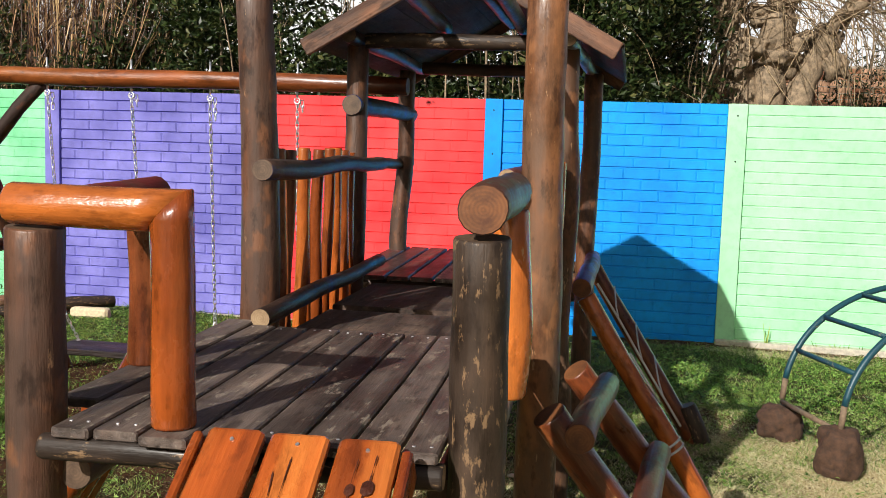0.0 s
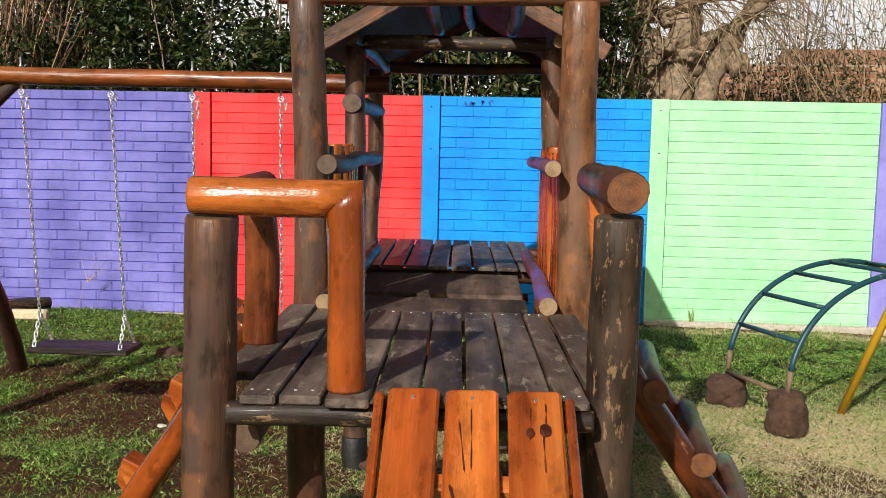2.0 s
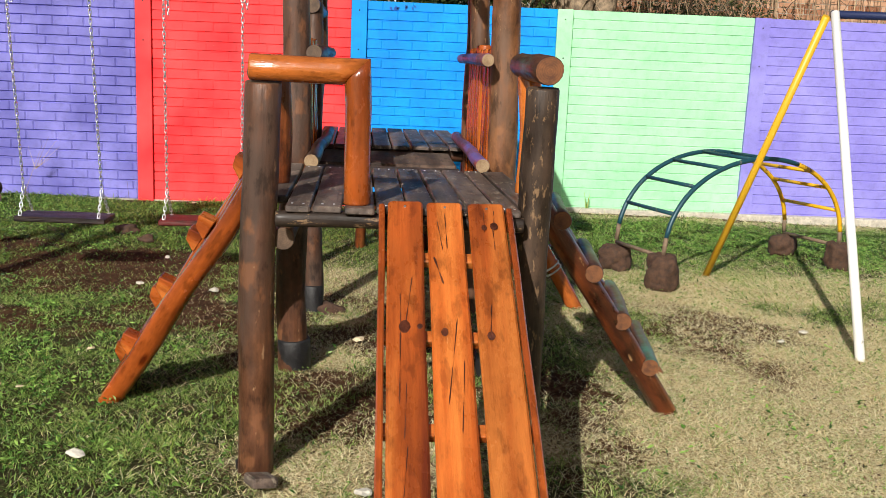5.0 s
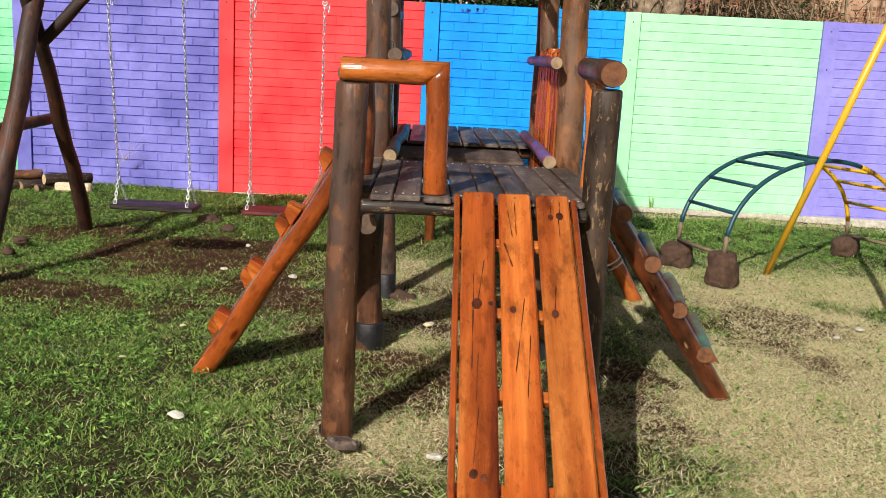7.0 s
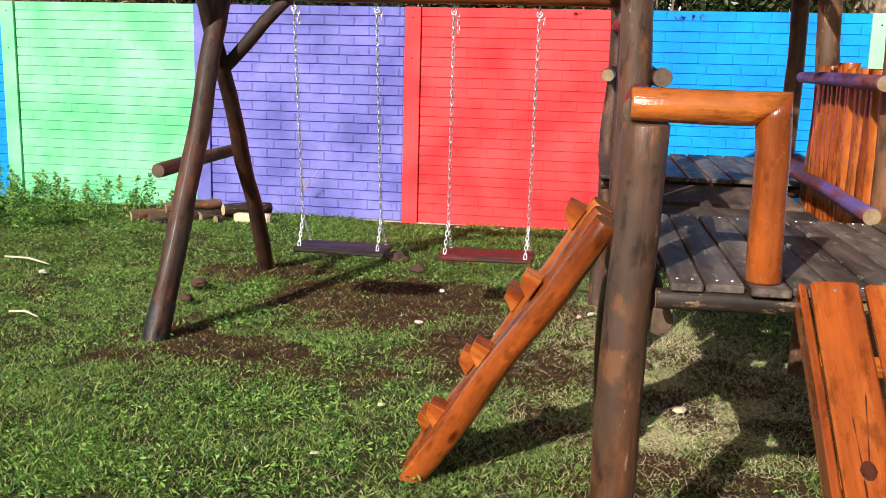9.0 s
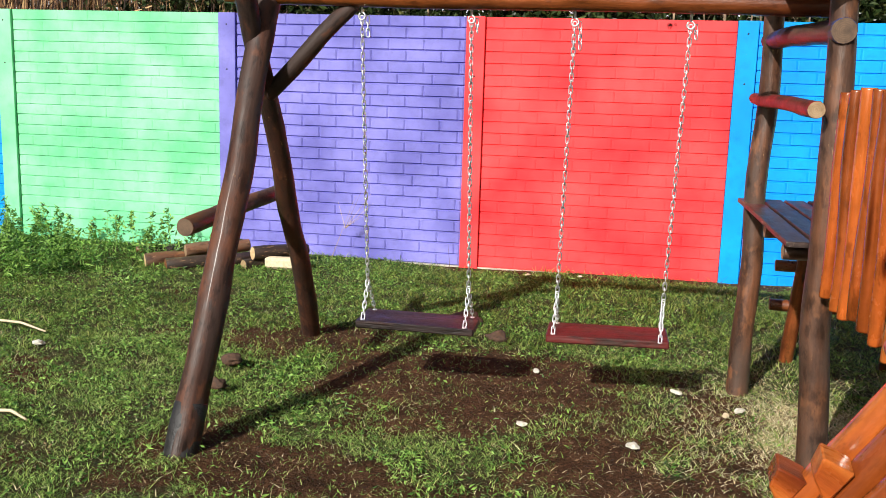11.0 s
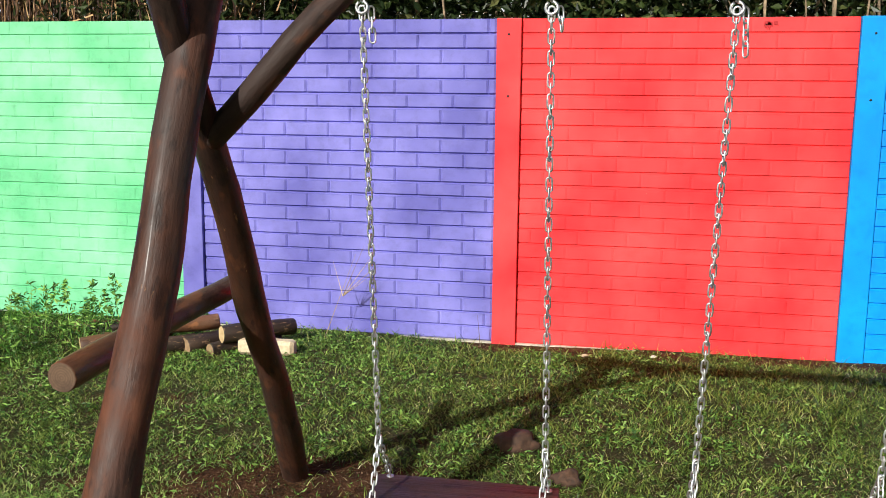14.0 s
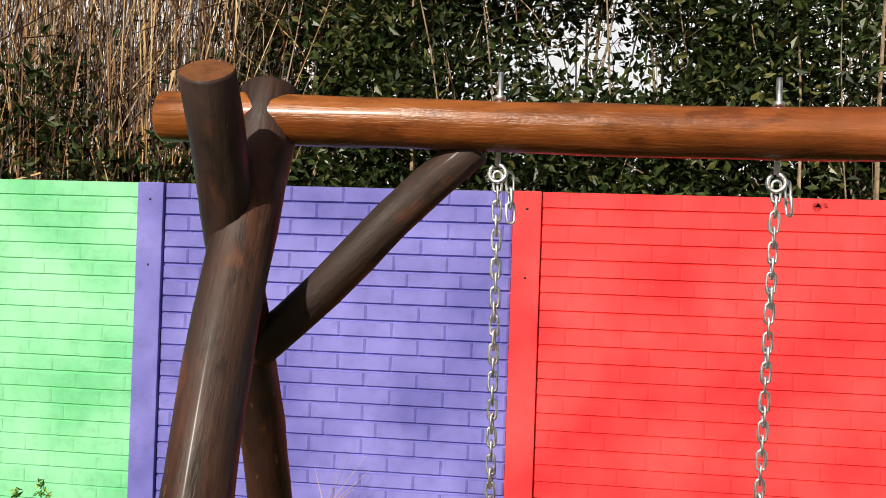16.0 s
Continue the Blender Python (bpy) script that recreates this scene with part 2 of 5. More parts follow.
def plain(name, base, rough=0.5, metal=0.0, vary=0.25, scale=20.0, bump=0.15):
    m = Mat(name)
    geo = m.t.nodes.new("ShaderNodeNewGeometry")
    f = m.noise(geo.outputs["Position"], scale, 5, 0.65)
    lo = tuple(c * (1 - vary) for c in base)
    hi = tuple(min(1, c * (1 + vary)) for c in base)
    m.color(m.ramp(f, [(0.3, lo), (0.7, hi)]))
    m.rough(m.ramp(f, [(0.3, (rough * 0.8,) * 3), (0.7, (min(1, rough * 1.2),) * 3)]))
    m.b.inputs["Metallic"].default_value = metal
    m.bump(f, bump, 0.01)
    return m.m


def chipped(name, base, under, at=0.66, rough=0.4):
    m = Mat(name)
    geo = m.t.nodes.new("ShaderNodeNewGeometry")
    f = m.noise(geo.outputs["Position"], 34.0, 5, 0.7)
    wide = m.noise(geo.outputs["Position"], 6.0, 3, 0.6)
    col = m.mix(m.ramp(m.mathop('ADD', m.mathop('MULTIPLY', f, 0.6), m.mathop('MULTIPLY', wide, 0.4)), [(at - 0.1, BLACK3), (at - 0.07, WHITE3)]), base, under)
    m.color(col)
    m.rough(rough)
    m.bump(f, 0.25, 0.003)
    return m.m


STEEL = plain("galvanised steel", (0.78, 0.79, 0.81), 0.45, 1.0, 0.2, 60.0, 0.1)
ROPE = plain("white rope", (0.72, 0.72, 0.70), 0.8, 0.0, 0.15, 200.0, 0.5)
TEAL_TUBE = chipped("dark teal painted tube", (0.012, 0.062, 0.085), (0.20, 0.17, 0.12), 0.68)
YELLOW_TUBE = chipped("yellow painted tube", (0.72, 0.40, 0.012), (0.22, 0.13, 0.05), 0.66)
WHITE_TUBE = chipped("white painted tube", (0.80, 0.80, 0.78), (0.35, 0.33, 0.3), 0.72)
NAVY_TUBE = chipped("navy painted tube", (0.015, 0.025, 0.085), (0.2, 0.2, 0.2), 0.72)
YELLOW_POLE = chipped("mustard painted pole", (0.70, 0.40, 0.02), (0.8, 0.6, 0.15), 0.70)
RUST_TUBE = plain("rusty bare tube", (0.20, 0.14, 0.09), 0.8, 0.0, 0.4, 40.0, 0.4)
CLOD = plain("dried mud on concrete", (0.072, 0.037, 0.022), 0.95, 0.0, 0.5, 30.0, 0.9)
STONE = plain("pale stone", (0.62, 0.58, 0.50), 0.8, 0.0, 0.2, 40.0, 0.4)
CHIP = plain("bleached wood chip", (0.66, 0.54, 0.36), 0.75, 0.0, 0.25, 50.0, 0.3)
BARE_CONCRETE = plain("dusty concrete footing", (0.50, 0.46, 0.38), 0.9, 0.0, 0.3, 25.0, 0.5)
TAR = plain("tarred post foot", (0.014, 0.013, 0.014), 0.55, 0.0, 0.5, 40.0, 0.5)


# ---- building helpers ----
def thing(name, at, label, category, group="", kind=""):
    ob = new(name)
    ob.empty_display_size = 0.1
    ob.matrix_world = Matrix.Translation(at)
    return tagged(ob, label, category, group, kind)


def mesh_of(bm, name, mats, smooth=False):
    me = bpy.data.meshes.new(name)
    bm.to_mesh(me)
    bm.free()
    for m in mats:
        me.materials.append(m)
    if smooth:
        me.shade_smooth()
    return me


def hang(ob, parent):
    """Make ob, placed in the world, a child of parent without moving it."""
    ob.parent = parent
    p = parent
    m = Matrix.Identity(4)
    chain = []
    while p:
        chain.append(p)
        p = p.parent
    for q in reversed(chain):
        m = m @ q.matrix_parent_inverse @ q.matrix_basis
    ob.matrix_parent_inverse = m.inverted()
    return ob


def part(name, data, parent, m=None, label=""):
    ob = new(name, data)
    ob.matrix_basis = m if m else Matrix.Identity(4)
    if parent:
        hang(ob, parent)
    if label:
        ob["label"] = label
    return ob


def axis_frame(p0, p1, up=(0, 0, 1)):
    """Pose at p0 with local z towards p1 and local y as near to up as can be."""
    z = (Vector(p1) - Vector(p0)).normalized()
    u = Vector(up)
    if abs(z.dot(u.normalized())) > 0.98:
        u = Vector((0, 1, 0))
    x = u.cross(z).normalized()
    y = z.cross(x)
    m = Matrix((x, y, z)).transposed().to_4x4()
    m.translation = p0
    return m


def log_data(name, length, r0, r1, mats, seed=0, bend=0.006, sides=16, lump=0.05, cuts=(), bow=(0, 0)):
    """A round, slightly crooked and lumpy log along local z, with chamfered sawn ends."""
    rng = random.Random(seed * 7919 + 13)
    off = Vector((rng.uniform(-50, 50), rng.uniform(-50, 50), rng.uniform(-50, 50)))
    n = max(5, int(length / 0.09))
    bm = bmesh.new()
    rings = []
    zs = [0.0, 0.006] + [0.006 + (length - 0.012) * i / n for i in range(1, n)] + [length - 0.006, length]
    for k, z in enumerate(zs):
        f = z / length
        r = r0 + (r1 - r0) * f
        if k == 0 or k == len(zs) - 1:
            r *= 0.94
        w = math.sin(math.pi * f)
        cx = bend * w * noise.noise(off + Vector((0, 0, z * 1.6))) * 3 + bow[0] * w
        cy = bend * w * noise.noise(off + Vector((9, 5, z * 1.6))) * 3 + bow[1] * w
        ring = []
        for i in range(sides):
            a = 2 * math.pi * i / sides
            rr = r * (1 + lump * 1.6 * noise.noise(off + Vector((math.cos(a) * 0.8, math.sin(a) * 0.8, z * 5.0))) + lump * 0.7 * noise.noise(off + Vector((math.cos(a) * 2.2, math.sin(a) * 2.2, z * 14.0))))
            ring.append(bm.verts.new((cx + rr * math.cos(a), cy + rr * math.sin(a), z)))
        rings.append(ring)
    for a, b in zip(rings, rings[1:]):
        for i in range(sides):
            f = bm.faces.new((a[i], a[(i + 1) % sides], b[(i + 1) % sides], b[i]))
            f.smooth = True
    for ring, flip in ((rings[0], True), (rings[-1], False)):
        f = bm.faces.new(list(reversed(ring)) if flip else ring)
        f.material_index = 1
    for co, no in cuts:
        got = bmesh.ops.bisect_plane(bm, geom=bm.verts[:] + bm.edges[:] + bm.faces[:], plane_co=co, plane_no=no, clear_outer=True)
        edges = [e for e in got["geom_cut"] if isinstance(e, bmesh.types.BMEdge)]
        filled = bmesh.ops.holes_fill(bm, edges=edges)
        for f in filled["faces"]:
            f.smooth = False
            f.material_index = 1 if len(mats) > 1 else 0
    return mesh_of(bm, name, mats)


LOG_COUNT = [0]


def log(name, parent, p0, p1, r0, r1=None, mat=None, end=None, label="", bend=0.006, sides=16, lump=0.05, cuts=(), bow=(0, 0, 0)):
    LOG_COUNT[0] += 1
    m = axis_frame(p0, p1)
    inv = m.inverted()
    local = [(inv @ Vector(co), inv.to_3x3() @ Vector(no)) for co, no in cuts]
    me = log_data(name, (Vector(p1) - Vector(p0)).length, r0, r1 or r0, [mat or DARK_LOG, end or CUT_DARK], LOG_COUNT[0], bend, sides, lump, local, (inv.to_3x3() @ Vector(bow))[:2])
    return part(name, me, parent, m, label)


def board_data(name, w, t, length, mats, chamfer=0.004, seed=0, wave=0.0015):
    """A sawn board along local z, w wide (x) and t thick (y), edges chamfered and a little uneven."""
    rng = random.Random(seed * 31 + 7)
    bm = bmesh.new()
    c = min(chamfer, t * 0.3)
    n = max(2, int(length / 0.25))
    prof = [(-w / 2 + c, -t / 2), (w / 2 - c, -t / 2), (w / 2, -t / 2 + c), (w / 2, t / 2 - c), (w / 2 - c, t / 2), (-w / 2 + c, t / 2), (-w / 2, t / 2 - c), (-w / 2, -t / 2 + c)]
    rings = []
    zs = [0.0, c] + [c + (length - 2 * c) * i / n for i in range(1, n)] + [length - c, length]
    for k, z in enumerate(zs):
        s = 1 - c / w * 2 if k in (0, len(zs) - 1) else 1
        s2 = 1 - c / t if k in (0, len(zs) - 1) else 1
        dx, dy = rng.uniform(-wave, wave), rng.uniform(-wave, wave) * 0.6
        rings.append([bm.verts.new((x * s + dx, y * s2 + dy, z)) for x, y in prof])
    for a, b in zip(rings, rings[1:]):
        for i in range(8):
            bm.faces.new((a[i], a[(i + 1) % 8], b[(i + 1) % 8], b[i]))
    bm.faces.new(list(reversed(rings[0])))
    bm.faces.new(rings[-1])
    return mesh_of(bm, name, mats)


def board(name, parent, p0, p1, w, t, mat, up=(0, 0, 1), label="", chamfer=0.004):
    """A board from p0 to p1 along its middle line; up is the way its wide face looks."""
    LOG_COUNT[0] += 1
    me = board_data(name, w, t, (Vector(p1) - Vector(p0)).length, [mat], chamfer, LOG_COUNT[0])
    return part(name, me, parent, axis_frame(p0, p1, up), label)


def tube_data(name, points, radii, mats, sides=8, closed_ends=True, bm=None):
    """A tube swept along points; with bm given it is added there and nothing is returned."""
    own = bm is None
    bm = bm or bmesh.new()
    pts = [Vector(p) for p in points]
    rad = radii if isinstance(radii, (list, tuple)) else [radii] * len(pts)
    rings = []
    ref = Vector((0.31, 0.17, 0.93)).normalized()
    for k, p in enumerate(pts):
        d = (pts[min(k + 1, len(pts) - 1)] - pts[max(k - 1, 0)]).normalized()
        if abs(d.dot(ref)) > 0.95:
            ref = Vector((0.9, 0.3, 0.1)).normalized()
        u = d.cross(ref).normalized()
        v = d.cross(u)
        rings.append([bm.verts.new(p + (u * math.cos(2 * math.pi * i / sides) + v * math.sin(2 * math.pi * i / sides)) * rad[k]) for i in range(sides)])
    for a, b in zip(rings, rings[1:]):
        for i in range(sides):
            bm.faces.new((a[i], b[i], b[(i + 1) % sides], a[(i + 1) % sides])).smooth = True
    if closed_ends:
        bm.faces.new(rings[0])
        bm.faces.new(list(reversed(rings[-1])))
    if own:
        return mesh_of(bm, name, mats)


def tube(name, parent, points, radii, mat, sides=10, label=""):
    return part(name, tube_data(name, points, radii, [mat], sides), parent, None, label)


def lump_data(name, size, mats, seed, rough=0.25, detail=2, flat=False, square=0.0):
    """An uneven lump: a sphere pushed about by noise, squashed to size."""
    bm = bmesh.new()
    bmesh.ops.create_icosphere(bm, subdivisions=detail, radius=1.0)
    off = Vector((seed * 3.7, seed * 1.3, seed * 2.9))
    for v in bm.verts:
        d = v.co.normalized()
        if square:
            round_xy, q = math.hypot(d.x, d.y), 2 + square
            d = d / (round_xy ** q + abs(d.z) ** q) ** (1 / q)
        k = 1 + rough * noise.noise(off + d * 1.4) * 1.6 + rough * 0.6 * noise.noise(off + d * 4.0)
        v.co = Vector((d.x * size[0], d.y * size[1], d.z * size[2])) * k
    return mesh_of(bm, name, mats, not flat)


def soup(name, verts, faces, mat, label="", category="", parent=None, smooth=False):
    """One joined object out of arrays, for what nobody could count."""
    me = bpy.data.meshes.new(name)
    me.from_pydata(verts.tolist() if hasattr(verts, "tolist") else verts, [], faces.tolist() if hasattr(faces, "tolist") else faces)
    me.materials.append(mat)
    if smooth:
        me.shade_smooth()
    ob = new(name, me)
    if parent:
        hang(ob, parent)
        ob["kind"] = "stuff"
    else:
        tagged(ob, label, category, "", "stuff")
    return ob


# ---- ground ----
def bell(x, y, cx, cy, rx, ry):
    return np.exp(-(((x - cx) / rx) ** 2 + ((y - cy) / ry) ** 2))


def wave2(x, y, s, k):
    """Cheap smooth variation between -1 and 1 over the plan."""
    a = np.sin(x * s * 1.3 + k) * np.cos(y * s * 1.1 - 2 * k) + np.sin((x + y) * s * 0.7 + 3 * k) + 0.6 * np.sin((x * 1.9 - y * 1.6) * s + 5 * k)
    return a / 2.6


LATTICE = np.random.default_rng(31).random((64, 64))


def patchy(x, y, s, k):
    """Irregular patches between about -1 and 1, two octaves."""
    total = 0.0
    for octave, gain in ((1.0, 1.0), (2.3, 0.6)):
        u, v = np.asarray(x) * s * octave + 11.7 * k + 640, np.asarray(y) * s * octave + 7.3 * k + 640
        i, j = np.floor(u).astype(int), np.floor(v).astype(int)
        a, b = u - i, v - j
        a, b = a * a * (3 - 2 * a), b * b * (3 - 2 * b)
        row0 = LATTICE[i % 64, j % 64] * (1 - a) + LATTICE[(i + 1) % 64, j % 64] * a
        row1 = LATTICE[i % 64, (j + 1) % 64] * (1 - a) + LATTICE[(i + 1) % 64, (j + 1) % 64] * a
        total = total + gain * ((row0 * (1 - b) + row1 * b) * 2 - 1)
    return total / 1.2


def height(x, y):
    h = 0.05 * bell(x, y, -1.0, 2.6, 1.6, 1.2) - 0.06 * bell(x, y, -3.2, 5.6, 1.6, 1.6) + 0.05 * bell(x, y, 1.2, 8.9, 1.8, 1.2)
    fade = np.clip(1.6 - np.hypot(x + 1, y - 4) / 9, 0, 1)
    return (h + 0.012 * wave2(x, y, 2.1, 0.7) + 0.006 * wave2(x, y, 6.3, 2.1)) * fade


def worn(x, y):
    """Where feet have bared the soil: 0 grass, 1 earth."""
    w = 0.95 * bell(x, y, -2.75, 6.15, 0.55, 0.42) + 0.75 * bell(x, y, -1.85, 6.0, 0.6, 0.45) + 0.6 * bell(x, y, -2.2, 6.1, 0.4, 0.3)
    w += 0.8 * bell(x, y, -3.55, 4.85, 0.5, 0.3) + 0.8 * bell(x, y, -3.65, 6.75, 0.55, 0.3) + 0.6 * bell(x, y, -2.9, 5.2, 0.3, 0.5) + 0.6 * bell(x, y, -3.4, 6.0, 0.5, 0.25)
    w += 0.55 * bell(x, y, -5.0, 5.6, 0.5, 0.35) + 0.8 * bell(x, y, -1.6, 4.9, 0.5, 0.5) + 0.4 * bell(x, y, -0.6, 4.2, 0.7, 1.6) + 0.1 * bell(x, y, -0.7, 2.6, 0.5, 0.6)
    w += 0.45 * bell(x, y, 1.5, 4.9, 0.55, 0.28) + 0.6 * bell(x, y, 0.75, 6.6, 0.35, 0.4) + 0.5 * bell(x, y, 1.1, 5.3, 0.3, 0.3) + 0.7 * bell(x, y, 0.1, 3.4, 0.4, 0.6)
    w += 0.55 * bell(x, y, -4.3, 6.6, 0.9, 0.25) + 0.5 * bell(x, y, -4.9, 7.4, 0.7, 0.3) + 0.45 * bell(x, y, -2.3, 4.6, 0.5, 0.35) + 0.45 * bell(x, y, -4.2, 5.3, 0.6, 0.25)
    w += 0.46 * bell(x, y, -2.5, 5.7, 1.4, 1.0) + 0.25 * bell(x, y, -3.9, 4.5, 1.2, 0.5) + 0.3 * bell(x, y, 1.2, 4.2, 1.0, 1.0) + 0.35 * bell(x, y, -0.9, 3.6, 0.8, 1.2)
    w += 0.9 * np.clip((y - 8.72) / 0.14, 0, 1) * np.clip((x + 3.6) / 0.4, 0, 1)
    return np.clip(w * (1.05 + 0.8 * patchy(x, y, 2.6, 1.3)) + 0.25 * patchy(x, y, 1.3, 0.2) + 0.24 * patchy(x, y, 5.0, 2.2) - 0.08, 0, 1)


def dryness(x, y):
    """Bleached, strawy turf on the sunny side of the play tower."""
    d = np.clip((x + 0.2) / 0.9, 0, 1) * np.clip((7.2 - y) / 1.6, 0, 1)
    d = np.maximum(d, 0.9 * bell(x, y, -0.6, 2.7, 0.55, 0.5))
    d = np.maximum(d, 0.95 * bell(x, y, -0.55, 3.9, 0.75, 1.4))
    d = np.maximum(d, 0.75 * np.clip((y - 8.4) / 0.4, 0, 1) * np.clip((x - 0.6) / 0.4, 0, 1))
    bleached = 0.95 * bell(x, y, -0.62, 2.72, 0.42, 0.42) + 0.8 * bell(x, y, 0.55, 3.05, 0.55, 0.4) + 0.5 * bell(x, y, 1.6, 4.0, 0.6, 0.5) + 0.7 * bell(x, y, -0.95, 5.7, 0.45, 0.8)
    return np.clip(bleached + d * np.clip(0.85 + 0.85 * patchy(x, y, 1.5, 4.1) + 0.5 * patchy(x, y, 4.6, 1.7), 0.08, 1.2), 0, 1)


def ground_material():
    m = Mat("lawn soil")
    geo = m.t.nodes.new("ShaderNodeNewGeometry")
    pos = geo.outputs["Position"]
    att_w, att_d = m.t.nodes.new("ShaderNodeAttribute"), m.t.nodes.new("ShaderNodeAttribute")
    att_w.attribute_name, att_d.attribute_name = "worn", "dry"
    fine = m.noise(pos, 70.0, 6, 0.7)
    mid = m.noise(pos, 9.0, 5, 0.65)
    turf = m.ramp(fine, [(0.3, (0.014, 0.015, 0.006)), (0.52, (0.062, 0.060, 0.024)), (0.75, (0.22, 0.175, 0.085))])
    straw = m.ramp(fine, [(0.3, (0.075, 0.052, 0.025)), (0.45, (0.40, 0.31, 0.155)), (0.60, (0.86, 0.75, 0.49))])
    soil = m.ramp(m.mathop('ADD', m.mathop('MULTIPLY', fine, 0.6), m.mathop('MULTIPLY', mid, 0.4)), [(0.34, (0.012, 0.007, 0.004)), (0.5, (0.078, 0.036, 0.017)), (0.62, (0.17, 0.086, 0.043)), (0.74, (0.34, 0.22, 0.13))])
    dmask = m.ramp(m.mathop('ADD', att_d.outputs["Fac"], m.mathop('MULTIPLY', m.mathop('SUBTRACT', mid, 0.5), 0.9)), [(0.35, BLACK3), (0.65, WHITE3)])
    wmask = m.ramp(m.mathop('ADD', att_w.outputs["Fac"], m.mathop('MULTIPLY', m.mathop('SUBTRACT', mid, 0.5), 0.8)), [(0.3, BLACK3), (0.55, WHITE3)])
    m.color(m.mix(wmask, m.mix(dmask, turf, straw), soil))
    m.rough(0.95)
    m.b.inputs["Specular IOR Level"].default_value = 0.12
    m.bump(m.mathop('ADD', fine, mid), 0.9, 0.03)
    return m.m


def build_ground():
    xs = np.concatenate(([-600, -250, -110, -50, -26, -16], np.arange(-11, 6.01, 0.11), [9, 16, 26, 50, 110, 250, 600]))
    ys = np.concatenate(([-600, -250, -110, -50, -22, -9], np.arange(-4, 9.31, 0.11), [10.5, 13, 18, 26, 50, 110, 250, 600]))
    gx, gy = np.meshgrid(xs, ys)
    gz = height(gx, gy)
    nx, ny = len(xs), len(ys)
    idx = np.arange(nx * ny).reshape(ny, nx)
    faces = np.stack((idx[:-1, :-1], idx[:-1, 1:], idx[1:, 1:], idx[1:, :-1]), -1).reshape(-1, 4)
    me = bpy.data.meshes.new("ground")
    me.from_pydata(np.stack((gx, gy, gz), -1).reshape(-1, 3).tolist(), [], faces.tolist())
    for key, fn in (("worn", worn), ("dry", dryness)):
        me.attributes.new(key, 'FLOAT', 'POINT').data.foreach_set("value", fn(gx, gy).reshape(-1).astype(np.float32))
    me.materials.append(ground_material())
    me.shade_smooth()
    tagged(new("ground", me), "uneven lawn with bare trodden earth and dry patches", "ground", "", "structure")


build_ground()


# ---- painted wall of cast plates between posts ----
WALL_Y, PLATE_Y, ROW = 8.969, 9.004, 2.0 / 22
POSTS = (-11.5, -9.45, -7.40, -5.301, -3.20, -1.148, 0.830, 2.752, 4.75, 6.8)
COLOURS = ("violet", "blue", "green", "violet", "red", "blue", "pale_green", "lilac", "blue")
PIECES = {}


def relief(kind, w, h, d, mat):
    """A shallow raised block facing the camera's side (towards -y), its edges sloped."""
    key = (kind, round(w, 3), round(h, 3), mat.name)
    if key not in PIECES:
        bm = bmesh.new()
        upper, lower, sx = 0.005, 0.0085 if mat.name.startswith("violet") else 0.0070, min(0.012, w * 0.3)
        shallow = {"violet": 0.55, "red": 0.80, "mint": 0.74, "blue": 0.68}.get(mat.name.split()[0], 0.9)
        cols = ((-w / 2, d * shallow), (-w / 2 + sx, d), (w / 2 - sx, d), (w / 2, d * shallow))
        grid = []
        for x, deep in cols:
            grid.append([bm.verts.new(p) for p in ((x, 0, -h / 2), (x, -deep, -h / 2 + lower), (x, -deep, h / 2 - upper), (x, 0, h / 2))])
        for a, b in zip(grid, grid[1:]):
            for r in range(3):
                bm.faces.new((a[r], b[r], b[r + 1], a[r + 1]))
        bm.faces.new(grid[0][::-1])
        bm.faces.new(grid[3])
        bmesh.ops.recalc_face_normals(bm, faces=bm.faces[:])
        PIECES[key] = mesh_of(bm, kind, [mat])
    return PIECES[key]


def slab(name, x0, x1, y0, y1, z0, z1, mat, bevel=0.006):
    bm = bmesh.new()
    bmesh.ops.create_cube(bm, size=1.0)
    for v in bm.verts:
        v.co = Vector(((x0 + x1) / 2 + v.co.x * (x1 - x0), (y0 + y1) / 2 + v.co.y * (y1 - y0), (z0 + z1) / 2 + v.co.z * (z1 - z0)))
    if bevel:
        bmesh.ops.bevel(bm, geom=bm.edges[:], offset=bevel, segments=2, affect='EDGES', profile=0.6)
    return mesh_of(bm, name, [mat])


WALL_PANELS = []


def build_wall():
    for k, hue in enumerate(COLOURS):
        mat = PAINTS[hue]
        words = {"green": "mint green", "pale_green": "pale green"}.get(hue, hue)
        left, right = POSTS[k] + 0.15, POSTS[k + 1]
        post = part("wall_post", slab("wall_post", POSTS[k], POSTS[k] + 0.15, WALL_Y, WALL_Y + 0.13, -0.3, 2.0, mat), None)
        tagged(post, f"{words} painted concrete wall post", "post", "wall posts", "structure")
        for z in (1.904, 1.538):
            bolt = lump_data("bolt_hole", (0.008, 0.004, 0.008), [TAR], k, 0.1, 1)
            part("bolt_hole", bolt, post, Matrix.Translation((POSTS[k] + 0.075, WALL_Y, z)), "dark bolt hole")
        style = "smooth boarded" if hue in ("pale_green", "lilac") else "brick-patterned"
        panel = part(f"wall_panel_{k + 1}", slab("wall_panel", left, right, PLATE_Y, PLATE_Y + 0.05, -0.3, 1.985, mat, 0.004), None)
        tagged(panel, f"{words} painted {style} concrete wall panel", "wall", "painted wall panels", "structure")
        WALL_PANELS.append((k, hue, panel, left, right, mat))


build_wall()


